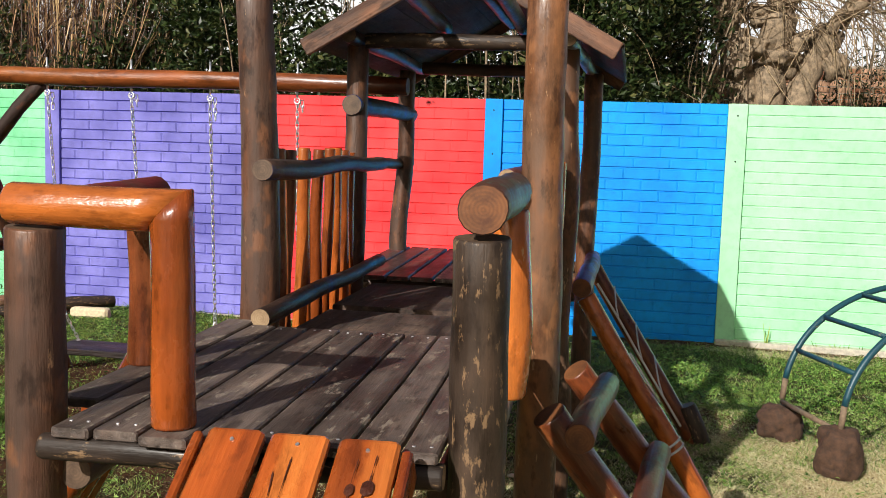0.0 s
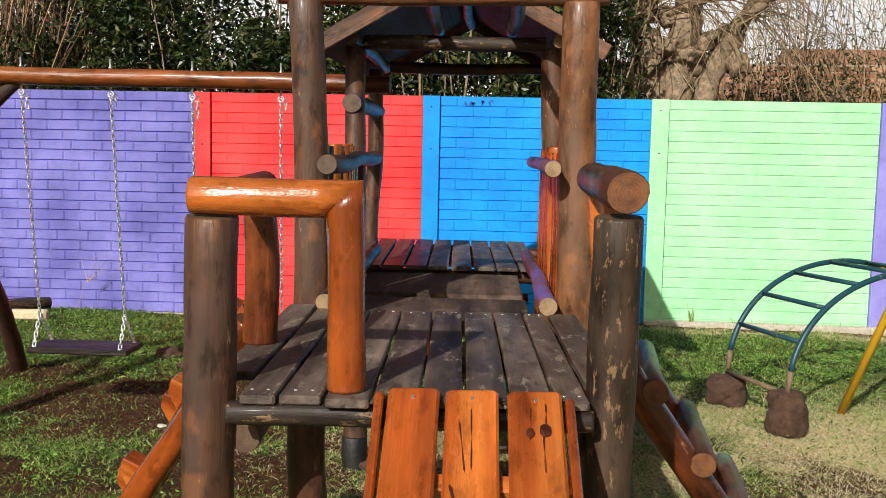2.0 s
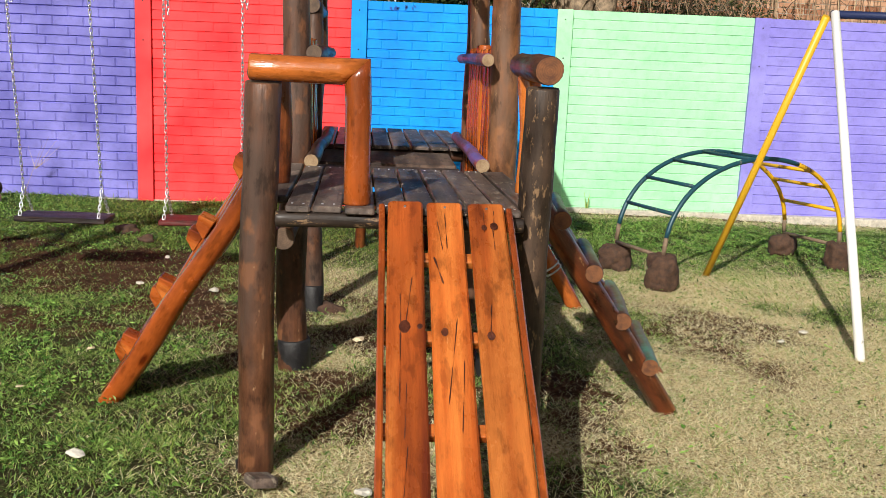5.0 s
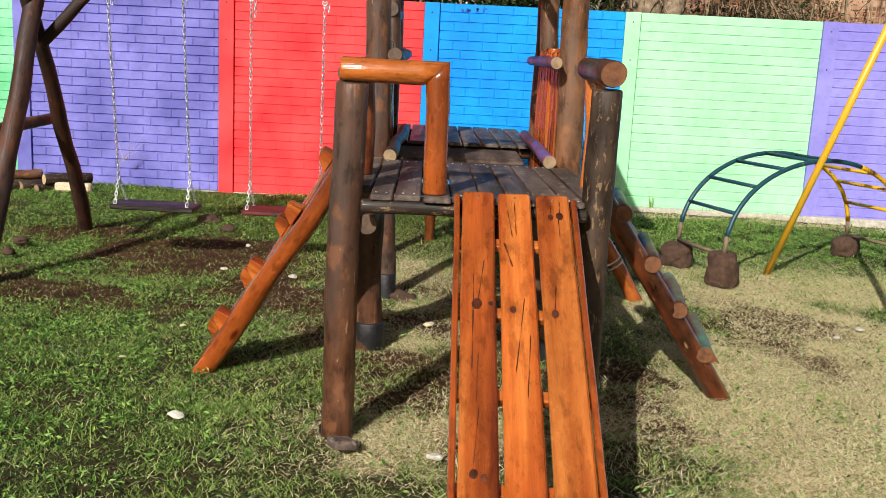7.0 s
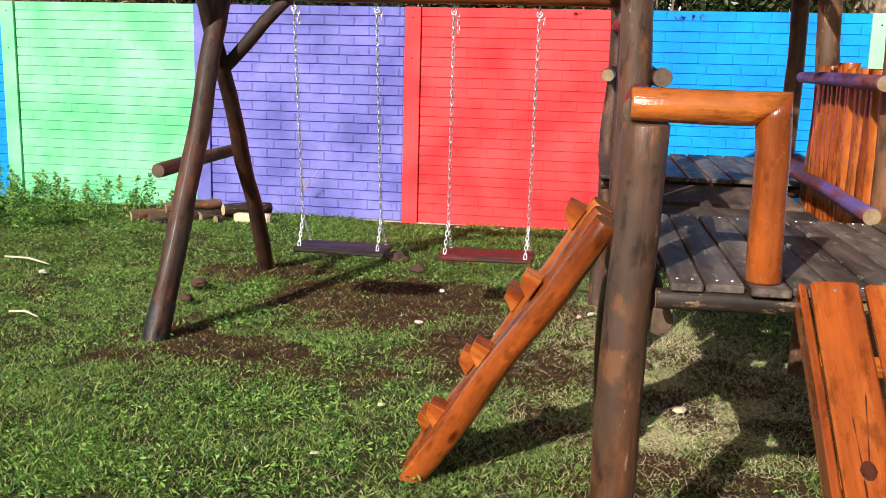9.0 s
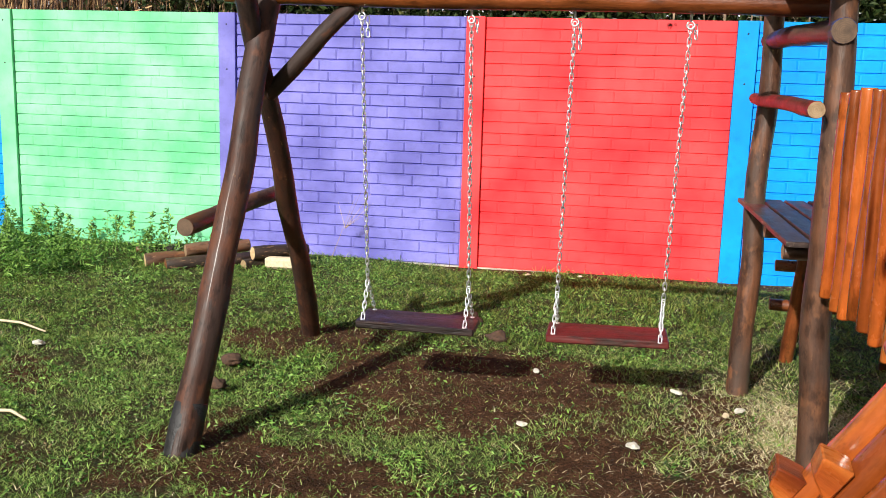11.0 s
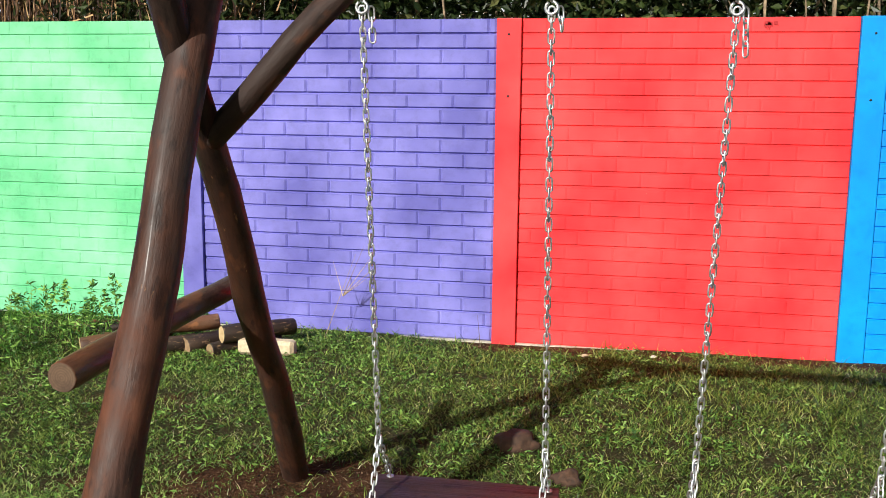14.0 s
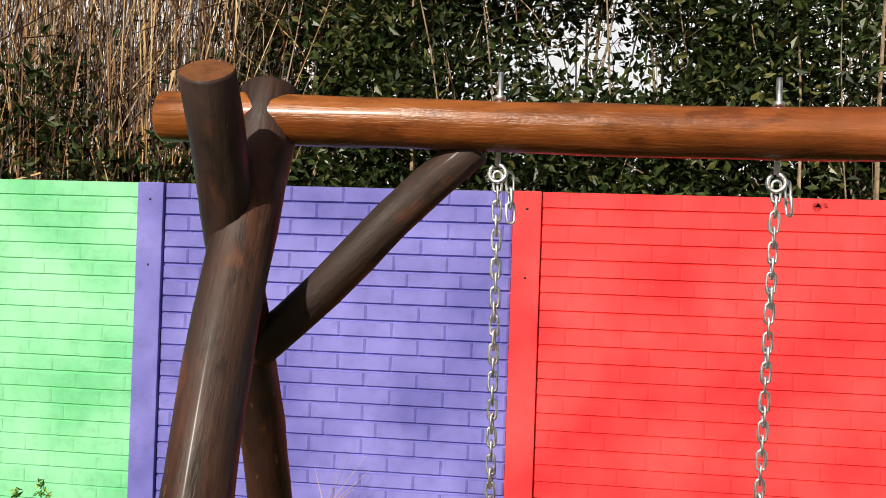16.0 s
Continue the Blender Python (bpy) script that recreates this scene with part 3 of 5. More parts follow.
# ---- play tower ----
def build_tower():
    t = thing("play_tower", (-0.6, 4.4, 0), "dark stained log play tower with plank decks and a gable roof", "play tower")
    yaw = radians(3.3)
    u, v, o = Vector((math.cos(yaw), math.sin(yaw), 0)), Vector((-math.sin(yaw), math.cos(yaw), 0)), Vector((-0.53, 2.53, 0))

    def at(a, b, z):
        return o + u * a + v * b + Vector((0, 0, z))

    # standing logs
    log("post", t, (-1.02, 2.66, -0.25), (-0.977, 2.553, 1.372), 0.063, 0.056, DARK_LOG, CUT_DARK)
    log("post_foot", t, (-1.026, 2.675, -0.2), (-1.018, 2.655, 0.075), 0.060, 0.062, TAR, TAR, "black tarred foot of the post", lump=0.12)
    log("post", t, (-0.085, 2.72, -0.25), (-0.10, 2.603, 1.388), 0.058, 0.054, SCARRED_LOG, CUT_DARK, "scarred dark bark-stripped post")
    log("post", t, (-1.03, 3.88, -0.25), (-1.048, 3.79, 2.02), 0.074, 0.056, DARK_LOG, CUT_DARK, bend=0.014)
    log("post", t, (-0.11, 3.86, -0.25), (-0.122, 3.80, 2.02), 0.068, 0.062, BROWN_LOG, CUT_DARK)
    log("post", t, (-1.06, 4.98, -0.25), (-1.093, 5.075, 2.0), 0.058, 0.048, DARK_LOG, CUT_DARK, bend=0.012)
    log("post", t, (-0.13, 5.1, -0.25), (-0.165, 5.1, 2.0), 0.06, 0.054, BROWN_LOG, CUT_DARK, bend=0.01)
    log("post", t, (-1.215, 6.28, -0.25), (-1.18, 6.36, 2.0), 0.056, 0.047, DARK_LOG, CUT_DARK, bend=0.014)
    log("post", t, (-0.11, 6.4, -0.25), (-0.115, 6.4, 2.0), 0.058, 0.052, DARK_LOG, CUT_DARK)

    for p, q, r in (((-1.03, 3.88, -0.2), (-1.033, 3.867, 0.16), 0.077), ((-1.06, 4.98, -0.2), (-1.063, 4.989, 0.15), 0.061), ((-0.11, 3.86, -0.2), (-0.111, 3.856, 0.13), 0.071)):
        log("post_foot", t, p, q, r, r, TAR, TAR, "black tarred foot of the post", lump=0.07)

    # lower deck
    log("beam", t, at(-0.40, -0.008, 0.953), at(0.385, -0.008, 0.953), 0.026, 0.025, SCARRED_LOG, CUT_TAN, "worn round edge log of the deck")
    log("beam", t, (-0.915, 2.585, 0.872), (-0.985, 3.84, 0.872), 0.037, 0.036, DARK_LOG, CUT_DARK)
    log("beam", t, (-0.165, 2.66, 0.872), (-0.215, 3.88, 0.872), 0.037, 0.036, DARK_LOG, CUT_DARK)
    log("beam", t, at(-0.46, 0.5, 0.95), at(0.46, 0.5, 0.95), 0.027, 0.027, DARK_LOG, CUT_DARK)
    log("beam", t, at(-0.47, 1.05, 0.95), at(0.47, 1.05, 0.95), 0.028, 0.028, DARK_LOG, CUT_DARK)
    edges = (-0.372, -0.288, -0.19, -0.089, 0.014, 0.11, 0.208, 0.303, 0.379)
    for i, (a, b) in enumerate(zip(edges, edges[1:])):
        front = (-0.035, -0.03, -0.05, -0.028, -0.032, -0.026, -0.03, -0.024)[i]
        board("deck_board", t, at((a + b) / 2, front, 0.989), at((a + b) / 2, 1.085, 0.989), b - a - 0.008, 0.022, DECK)
    board("deck_board", t, at(-0.425, 0.17, 0.989), at(-0.425, 1.16, 0.989), 0.092, 0.022, DECK)
    board("deck_board", t, at(0.432, 0.10, 0.989), at(0.432, 1.085, 0.989), 0.09, 0.022, DECK)
    rng = random.Random(4)
    for i, (a, b) in enumerate(zip(edges, edges[1:])):
        for w in (0.02, 1.05):
            for s in (0.3, 0.7):
                p = at(a + (b - a) * s + rng.uniform(-0.006, 0.006), w + rng.uniform(-0.012, 0.012), 1.0)
                part("nail_head", NAIL, t, Matrix.Translation(p))

    # low railing of varnished logs
    log("rail", t, (-1.018, 2.535, 1.417), (-0.56, 2.563, 1.412), 0.041, 0.042, ORANGE_LOG, CUT_ORANGE, "glossy orange varnished top rail", cuts=[((-0.689, 2.55, 1.415), (0.7071, 0, -0.7071))], bend=0.003)
    log("rail_post", t, (-0.678, 2.546, 1.0), (-0.690, 2.556, 1.50), 0.043, 0.041, ORANGE_LOG, CUT_ORANGE, "glossy orange varnished short post", cuts=[((-0.689, 2.55, 1.415), (-0.7071, 0, 0.7071))], bend=0.003)
    log("rail", t, (-1.0, 2.615, 1.398), (-1.0, 3.08, 1.418), 0.041, 0.042, CRIMSON_LOG, CUT_DARK, "reddish side rail log")
    log("rail_post", t, (-0.998, 3.02, 1.0), (-0.996, 3.01, 1.385), 0.047, 0.046, RED_LOG, CUT_ORANGE)
    log("rail", t, (-0.090, 2.54, 1.442), (-0.118, 3.12, 1.455), 0.046, 0.045, GREEN_LOG, CUT_ORANGE, "thick rail log with green and red overspray")
    log("rail_post", t, (-0.092, 2.98, 1.0), (-0.10, 2.98, 1.42), 0.042, 0.042, ORANGE_LOG, CUT_ORANGE)

    # crossing between the decks
    board("plank", t, (-0.61, 3.87, 0.905), (-0.63, 4.43, 0.905), 0.72, 0.028, PLANK, label="wide dark crossing plank")
    board("plank", t, (-0.64, 4.50, 0.912), (-0.66, 5.16, 0.912), 0.72, 0.028, PLANK, label="wide dark crossing plank")
    log("beam", t, (-0.90, 3.72, 0.865), (-0.98, 5.25, 0.865), 0.03, 0.03, DARK_LOG, CUT_DARK)
    log("beam", t, (-0.30, 3.76, 0.865), (-0.36, 5.28, 0.865), 0.03, 0.03, DARK_LOG, CUT_DARK)
    log("rail", t, (-0.938, 3.60, 1.018), (-1.0, 5.19, 1.03), 0.032, 0.029, BLUE_LOG, CUT_TAN, "lower rail log with blue overspray")
    log("rail", t, (-0.206, 3.62, 1.024), (-0.262, 5.17, 1.03), 0.031, 0.028, VIOLET_LOG, CUT_TAN, "lower rail log with violet overspray")
    log("rail", t, (-0.932, 3.59, 1.470), (-1.005, 5.20, 1.478), 0.034, 0.030, BLUE_LOG, CUT_DARK, "upper rail log with blue overspray")
    log("rail", t, (-0.204, 3.65, 1.470), (-0.248, 5.17, 1.476), 0.028, 0.026, VIOLET_LOG, CUT_TAN, "upper rail log with violet overspray")
    rng = random.Random(11)
    for i in range(9):
        y = 3.93 + i * 0.125
        x = -1.012 - 0.055 * (y - 3.8) + rng.uniform(-0.006, 0.006)
        log("slat", t, (x, y, 0.80 + rng.uniform(-0.015, 0.015)), (x + rng.uniform(-0.008, 0.008), y + rng.uniform(-0.02, 0.02), 1.535 + rng.uniform(-0.012, 0.012)), rng.uniform(0.022, 0.03), rng.uniform(0.021, 0.027), ORANGE_LOG if i > 1 else RED_LOG, CUT_ORANGE, bend=0.006, sides=10)
    for i in range(13):
        y = 3.97 + i * 0.083
        x = -0.135 - 0.035 * (y - 3.8)
        log("slat", t, (x, y, 0.79 + rng.uniform(-0.015, 0.015)), (x + rng.uniform(-0.006, 0.006), y + rng.uniform(-0.008, 0.008), 1.535 + rng.uniform(-0.02, 0.012)), rng.uniform(0.036, 0.040), rng.uniform(0.034, 0.038), ORANGE_LOG, CUT_ORANGE, bend=0.004, sides=10)

    # upper deck
    for i in range(9):
        a = -0.60 + i * 0.1135 - 0.095
        base = Vector((-0.595, 5.22, 0)) + u * (a + 0.055 + 0.09)
        red = i < 4
        board("deck_board", t, base + Vector((0, 0, 0.945)), base + v * 1.30 + Vector((0, 0, 0.955)), 0.101, 0.022, DECK_RED if red else DECK)
    for y in (5.30, 5.85, 6.42):
        log("beam", t, (-1.19 - 0.02 * (y - 5.3), y, 0.90), (-0.10, y + 0.05, 0.90), 0.034, 0.034, DARK_LOG, CUT_TAN)
    log("rail", t, (-1.172, 4.93, 1.462), (-1.215, 6.62, 1.470), 0.032, 0.029, CRIMSON_LOG, CUT_TAN, "outer rail log with red overspray")
    log("tie", t, (-1.095, 5.0, 1.735), (-1.182, 6.46, 1.752), 0.046, 0.043, BLUE_LOG, CUT_DARK, "tie log with blue overspray under the swing beam")

    # head beams and roof
    log("head_beam", t, (-1.14, 3.785, 2.043), (-0.03, 3.80, 2.047), 0.040, 0.038, BROWN_LOG, CUT_DARK)
    log("tie", t, (-1.05, 5.06, 2.020), (-0.20, 5.08, 2.022), 0.035, 0.033, SCARRED_LOG, CUT_DARK, "worn cross log under the gable")
    log("tie", t, (-1.10, 6.4, 2.020), (-0.18, 6.42, 2.022), 0.035, 0.033, DARK_LOG, CUT_DARK)
    log("overhead_rail", t, (-0.645, 3.70, 2.108), (-0.705, 5.14, 2.085), 0.03, 0.028, BLUE_LOG, CUT_DARK, "overhead log with blue and red overspray")
    log("overhead_rail", t, (-0.315, 3.70, 2.108), (-0.36, 5.14, 2.085), 0.03, 0.028, BLUE_LOG, CUT_DARK, "overhead log with blue and red overspray")
    log("purlin", t, (-1.078, 4.88, 2.024), (-1.16, 6.62, 2.03), 0.033, 0.032, DARK_LOG, CUT_DARK)
    log("purlin", t, (-0.142, 4.90, 2.02), (-0.13, 6.64, 2.026), 0.033, 0.032, DARK_LOG, CUT_TAN)
    ridge = Vector((-0.605, 0, 2.365))
    for eave, sgn in ((Vector((-1.27, 0, 1.985)), -1), (Vector((0.075, 0, 1.985)), 1)):
        d = (ridge - eave)
        no = Vector((-d.z, 0, d.x)) * (1 if d.x > 0 else -1)
        no.normalize()
        n = 6
        for i in range(n):
            mid = eave + d * ((i + 0.5) / n) + no * (0.004 * (i % 2))
            board("roof_board", t, mid + Vector((0.0, 4.83, 0)), mid + Vector((-0.02, 6.68, 0)), d.length / n + 0.012, 0.02, ROOF_WOOD, no)
        low, top = eave - no * 0.03, ridge - no * 0.03
        board("barge_board", t, low + Vector((0, 4.815, 0)), top + Vector((0, 4.815, 0)), 0.075, 0.022, BARGE_WOOD, (0, -1, 0), "brown gable edge board")
        board("barge_board", t, low + Vector((-0.02, 6.69, 0)), top + Vector((-0.02, 6.69, 0)), 0.075, 0.022, BARGE_WOOD, (0, -1, 0))
    log("ridge_log", t, (-0.605, 4.86, 2.31), (-0.625, 6.66, 2.31), 0.03, 0.03, DARK_LOG, CUT_DARK)


def nail_data():
    bm = bmesh.new()
    bmesh.ops.create_cone(bm, cap_ends=True, segments=8, radius1=0.0045, radius2=0.0035, depth=0.003)
    return mesh_of(bm, "nail_head", [STEEL])


NAIL = nail_data()
build_tower()


def build_plank_ramp():
    """The steep three-board ramp in front of the deck."""
    t = thing("wooden_ramp", (-0.35, 1.75, 0), "glossy orange varnished three-board ramp leaning on the deck", "ramp")
    top, low = Vector((0, 2.505, 1.005)), Vector((0, 0.957, 0.0))
    d = (low - top).normalized()
    no = Vector((0, d.z, -d.y))
    drift = 0.066
    length = (low - top).length
    boards = []
    for x, w in ((-0.526, 0.108), (-0.402, 0.110), (-0.272, 0.113)):
        p0 = top + Vector((x, 0.03 * (x + 0.55), 0)) + no * 0.012
        p1 = low + Vector((x + drift, 0.03 * (x + 0.55), 0)) + no * 0.012
        bd = board("ramp_board", t, p0, p1, w, 0.024, ORANGE, no, chamfer=0.006)
        q = p0 + (p1 - p0) * 0.014 + no * 0.0125
        part("screw_head", NAIL, bd, axis_frame(q, q + no))
        boards.append(bd)
    for x in (-0.596, -0.200):
        board("ramp_edge", t, top + Vector((x, 0.01, -0.035)) + no * 0.018, low + Vector((x + drift, 0.01, -0.035)) + no * 0.018, 0.019, 0.075, ORANGE, no, "narrow varnished side strip")
    for s in (0.22, 0.53, 0.84, 1.15, 1.46, 1.75):
        p = top + d * s - no * 0.0155
        board("batten", t, p + Vector((-0.60 + drift * s / length, 0, 0)), p + Vector((-0.195 + drift * s / length, 0.012, 0)), 0.04, 0.03, ORANGE, no, "cross batten under the ramp boards")

    def mark(board_index, x, s, half_w, half_l, skew=0.0, knot=False):
        """A knot or a drying crack filled with dark stain, let into the board's face."""
        bd = boards[board_index]
        c = top + d * s + Vector((x, 0, 0)) + no * 0.0236
        bm = bmesh.new()
        n = 10 if knot else 12
        ring = []
        for k in range(n):
            a = 2 * math.pi * k / n
            wob = 1 + 0.22 * noise.noise(Vector((x * 40, s * 30, k * 1.7)))
            taper = 1.0 if knot else abs(math.sin(a)) ** 1.6
            ring.append(bm.verts.new(c + Vector((half_w * math.cos(a) * wob if knot else half_w * math.copysign(taper, math.cos(a)) * abs(math.cos(a)) ** 0.3 * (1 - 0.8 * abs(math.sin(a)) ** 3) * 1.6 * wob, 0, 0)) + Vector((skew * math.sin(a), 0, 0)) - d * half_l * math.sin(a)))
        mid = bm.verts.new(c + no * 0.0016)
        for k in range(n):
            bm.faces.new((ring[k], ring[(k + 1) % n], mid))
        bmesh.ops.recalc_face_normals(bm, faces=bm.faces[:])
        part("knot" if knot else "crack", mesh_of(bm, "knot" if knot else "crack", [KNOT]), bd)

    for args in ((0, -0.511, 0.52, 0.016, 0.024, 0.0, True), (0, -0.502, 0.42, 0.0035, 0.095, 0.007), (0, -0.525, 0.45, 0.003, 0.060, -0.003), (0, -0.519, 0.66, 0.004, 0.125, -0.003), (0, -0.500, 0.80, 0.003, 0.09, 0.0), (0, -0.469, 0.517, 0.008, 0.010, 0.0, True),
                 (0, -0.498, 1.12, 0.012, 0.016, 0.0, True), (0, -0.495, 1.00, 0.003, 0.10, 0.004), (0, -0.470, 1.13, 0.010, 0.013, 0.0, True),
                 (1, -0.419, 0.299, 0.006, 0.056, -0.015), (1, -0.416, 0.15, 0.003, 0.065, -0.009), (1, -0.398, 0.13, 0.003, 0.08, -0.004), (1, -0.401, 0.535, 0.010, 0.016, 0.0, True), (1, -0.378, 0.63, 0.003, 0.15, 0.012), (1, -0.352, 0.75, 0.003, 0.12, 0.004),
                 (2, -0.281, 0.109, 0.009, 0.013, 0.0, True), (2, -0.251, 0.102, 0.012, 0.017, 0.0, True), (2, -0.250, 0.06, 0.003, 0.030, 0.0), (2, -0.253, 0.16, 0.003, 0.048, -0.002), (2, -0.281, 0.085, 0.0025, 0.045, 0.0), (2, -0.274, 0.543, 0.011, 0.016, 0.0, True), (2, -0.272, 0.48, 0.0035, 0.055, 0.002)):
        mark(*args)


build_plank_ramp()


def wedge_data(mat):
    bm = bmesh.new()
    prof = ((-0.045, -0.01), (0.046, -0.01), (0.036, 0.058), (-0.012, 0.045))
    a = [bm.verts.new((-0.038, y, z)) for y, z in prof]
    b = [bm.verts.new((0.038, y, z)) for y, z in prof]
    bm.faces.new(a)
    bm.faces.new(list(reversed(b)))
    for i in range(4):
        bm.faces.new((a[i], b[i], b[(i + 1) % 4], a[(i + 1) % 4]))
    bmesh.ops.recalc_face_normals(bm, faces=bm.faces[:])
    bmesh.ops.bevel(bm, geom=bm.edges[:], offset=0.004, segments=1, affect='EDGES')
    return mesh_of(bm, "foot_block", [mat])


def build_block_ramp():
    """Three logs side by side with wedge-shaped footholds."""
    t = thing("climbing_ramp", (-1.7, 3.45, 0), "orange varnished log climbing ramp with wedge foothold blocks", "climbing ramp")
    logs = []
    for i in range(3):
        p0 = Vector((-1.755 - 0.012 * i, 3.345 + 0.105 * i, -0.03))
        p1 = Vector((-1.075 - 0.012 * i, 3.20 + 0.105 * i, 1.02 + 0.015 * i))
        log("rail_log", t, p0, p1, 0.047, 0.043, ORANGE_LOG, CUT_ORANGE, bend=0.008, lump=0.08)
        logs.append((p0, p1))
    wedge = wedge_data(ORANGE)
    d = (logs[0][1] - logs[0][0]).normalized()
    for s, i in ((0.93, 2), (0.72, 1), (0.64, 2), (0.47, 1), (0.40, 2), (0.235, 1), (0.165, 2)):
        p = logs[i][0] + (logs[i][1] - logs[i][0]) * s
        m = axis_frame(p, p + d, (-1, 0, 0.4))
        # local y looks off the ramp; the block stands on it
        nrm = m.to_3x3() @ Vector((0, 1, 0))
        side = m.to_3x3() @ Vector((1, 0, 0))
        base = p + nrm * 0.045
        mm = Matrix((side, d, nrm)).transposed().to_4x4()
        mm.translation = base
        part("foot_block", wedge, t, mm)
    log("hanger", t, (-1.03, 3.12, 0.93), (-1.06, 3.55, 0.93), 0.025, 0.025, DARK_LOG, CUT_DARK)


build_block_ramp()


def build_log_ladder():
    t = thing("log_ladder", (0.6, 3.7, 0), "sloping log ladder with thick round rungs beside the deck", "ladder")
    a0, a1 = Vector((0.665, 3.43, -0.05)), Vector((-0.01, 3.12, 0.93))
    b0, b1 = Vector((0.745, 4.02, -0.05)), Vector((0.02, 3.62, 0.93))
    log("rail_log", t, a0, a1, 0.046, 0.043, RED_LOG, CUT_ORANGE)
    log("rail_log", t, b0, b1, 0.046, 0.043, RED_LOG, CUT_ORANGE)
    d = (a1 - a0).normalized()
    across = (b0 - a0).normalized()
    no = across.cross(d)
    if no.z < 0:
        no = -no
    for s in (0.93, 0.71, 0.50, 0.285):
        p = a0 + (a1 - a0) * s + no * 0.047
        q = b0 + (b1 - b0) * s + no * 0.047
        log("rung", t, p - across * 0.05, q + across * 0.03, 0.037, 0.035, GREEN_LOG, CUT_ORANGE, "thick rung log with green overspray")


build_log_ladder()


def build_rope_frame():
    t = thing("rope_climber", (0.5, 5.8, 0), "leaning varnished log frame laced with white rope", "rope climber")
    a0, a1 = Vector((0.555, 5.27, -0.05)), Vector((-0.045, 5.30, 0.90))
    b0, b1 = Vector((0.56, 6.22, -0.05)), Vector((-0.055, 6.22, 0.93))
    log("rail_log", t, a0, a1, 0.046, 0.045, ORANGE_LOG, CUT_ORANGE)
    log("rail_log", t, b0, b1, 0.046, 0.043, RED_LOG, CUT_ORANGE)
    log("stub", t, b0 + Vector((0.04, 0, -0.05)), b0 + Vector((-0.08, 0.0, 0.25)), 0.055, 0.05, SCARRED_LOG, CUT_DARK)
    log("top_log", t, (-0.06, 5.17, 0.955), (-0.07, 6.30, 0.975), 0.045, 0.043, VIOLET_LOG, CUT_ORANGE, "top log with violet overspray")
    r = 0.006

    def along(s, f):
        p, q = a0 + (a1 - a0) * s, b0 + (b1 - b0) * s
        return p + (q - p) * f + Vector((0.03, 0, 0.045))

    main = [along(0.98, 0.25), along(0.8, 0.30), along(0.6, 0.28), along(0.42, 0.3), along(0.27, 0.32)]
    tube("rope", t, main, r, ROPE, 6)
    for s in (0.78, 0.58, 0.40):
        tube("rope", t, [along(s + 0.02, 0.29), along(s + 0.05, 0.6) - Vector((0, 0, 0.02)), along(s + 0.08, 0.97)], r * 0.8, ROPE, 6)
    tube("rope", t, [along(0.70, -0.03), along(0.55, 0.0), along(0.46, 0.03)], r, ROPE, 6)
    c, d = a0 + (a1 - a0) * 0.28, (a1 - a0).normalized()
    e1 = d.cross(Vector((0, 1, 0))).normalized()
    e2 = d.cross(e1)
    tube("rope", t, [c + (e1 * math.cos(k * math.pi / 8) + e2 * math.sin(k * math.pi / 8)) * 0.052 + d * 0.002 * k for k in range(34)], r, ROPE, 6, "rope lashing")


build_rope_frame()


def build_back_ladder():
    t = thing("back_ladder", (-0.6, 6.9, 0), "red brown log ladder leaning behind the upper deck", "ladder")
    for x in (-0.88, -0.35):
        log("rail_log", t, (x - 0.02, 6.95, -0.06), (x, 6.57, 0.93), 0.04, 0.037, RED_LOG, CUT_ORANGE)
    for s in (0.36, 0.62):
        y = 6.95 - 0.40 * s + 0.07
        log("rung", t, (-1.02, y, 0.93 * s), (-0.22, y, 0.93 * s), 0.032, 0.03, RED_LOG, CUT_ORANGE)


build_back_ladder()


# ---- log swing frame and two swings ----
BEAM_Y, BEAM_Z = 5.655, 1.897


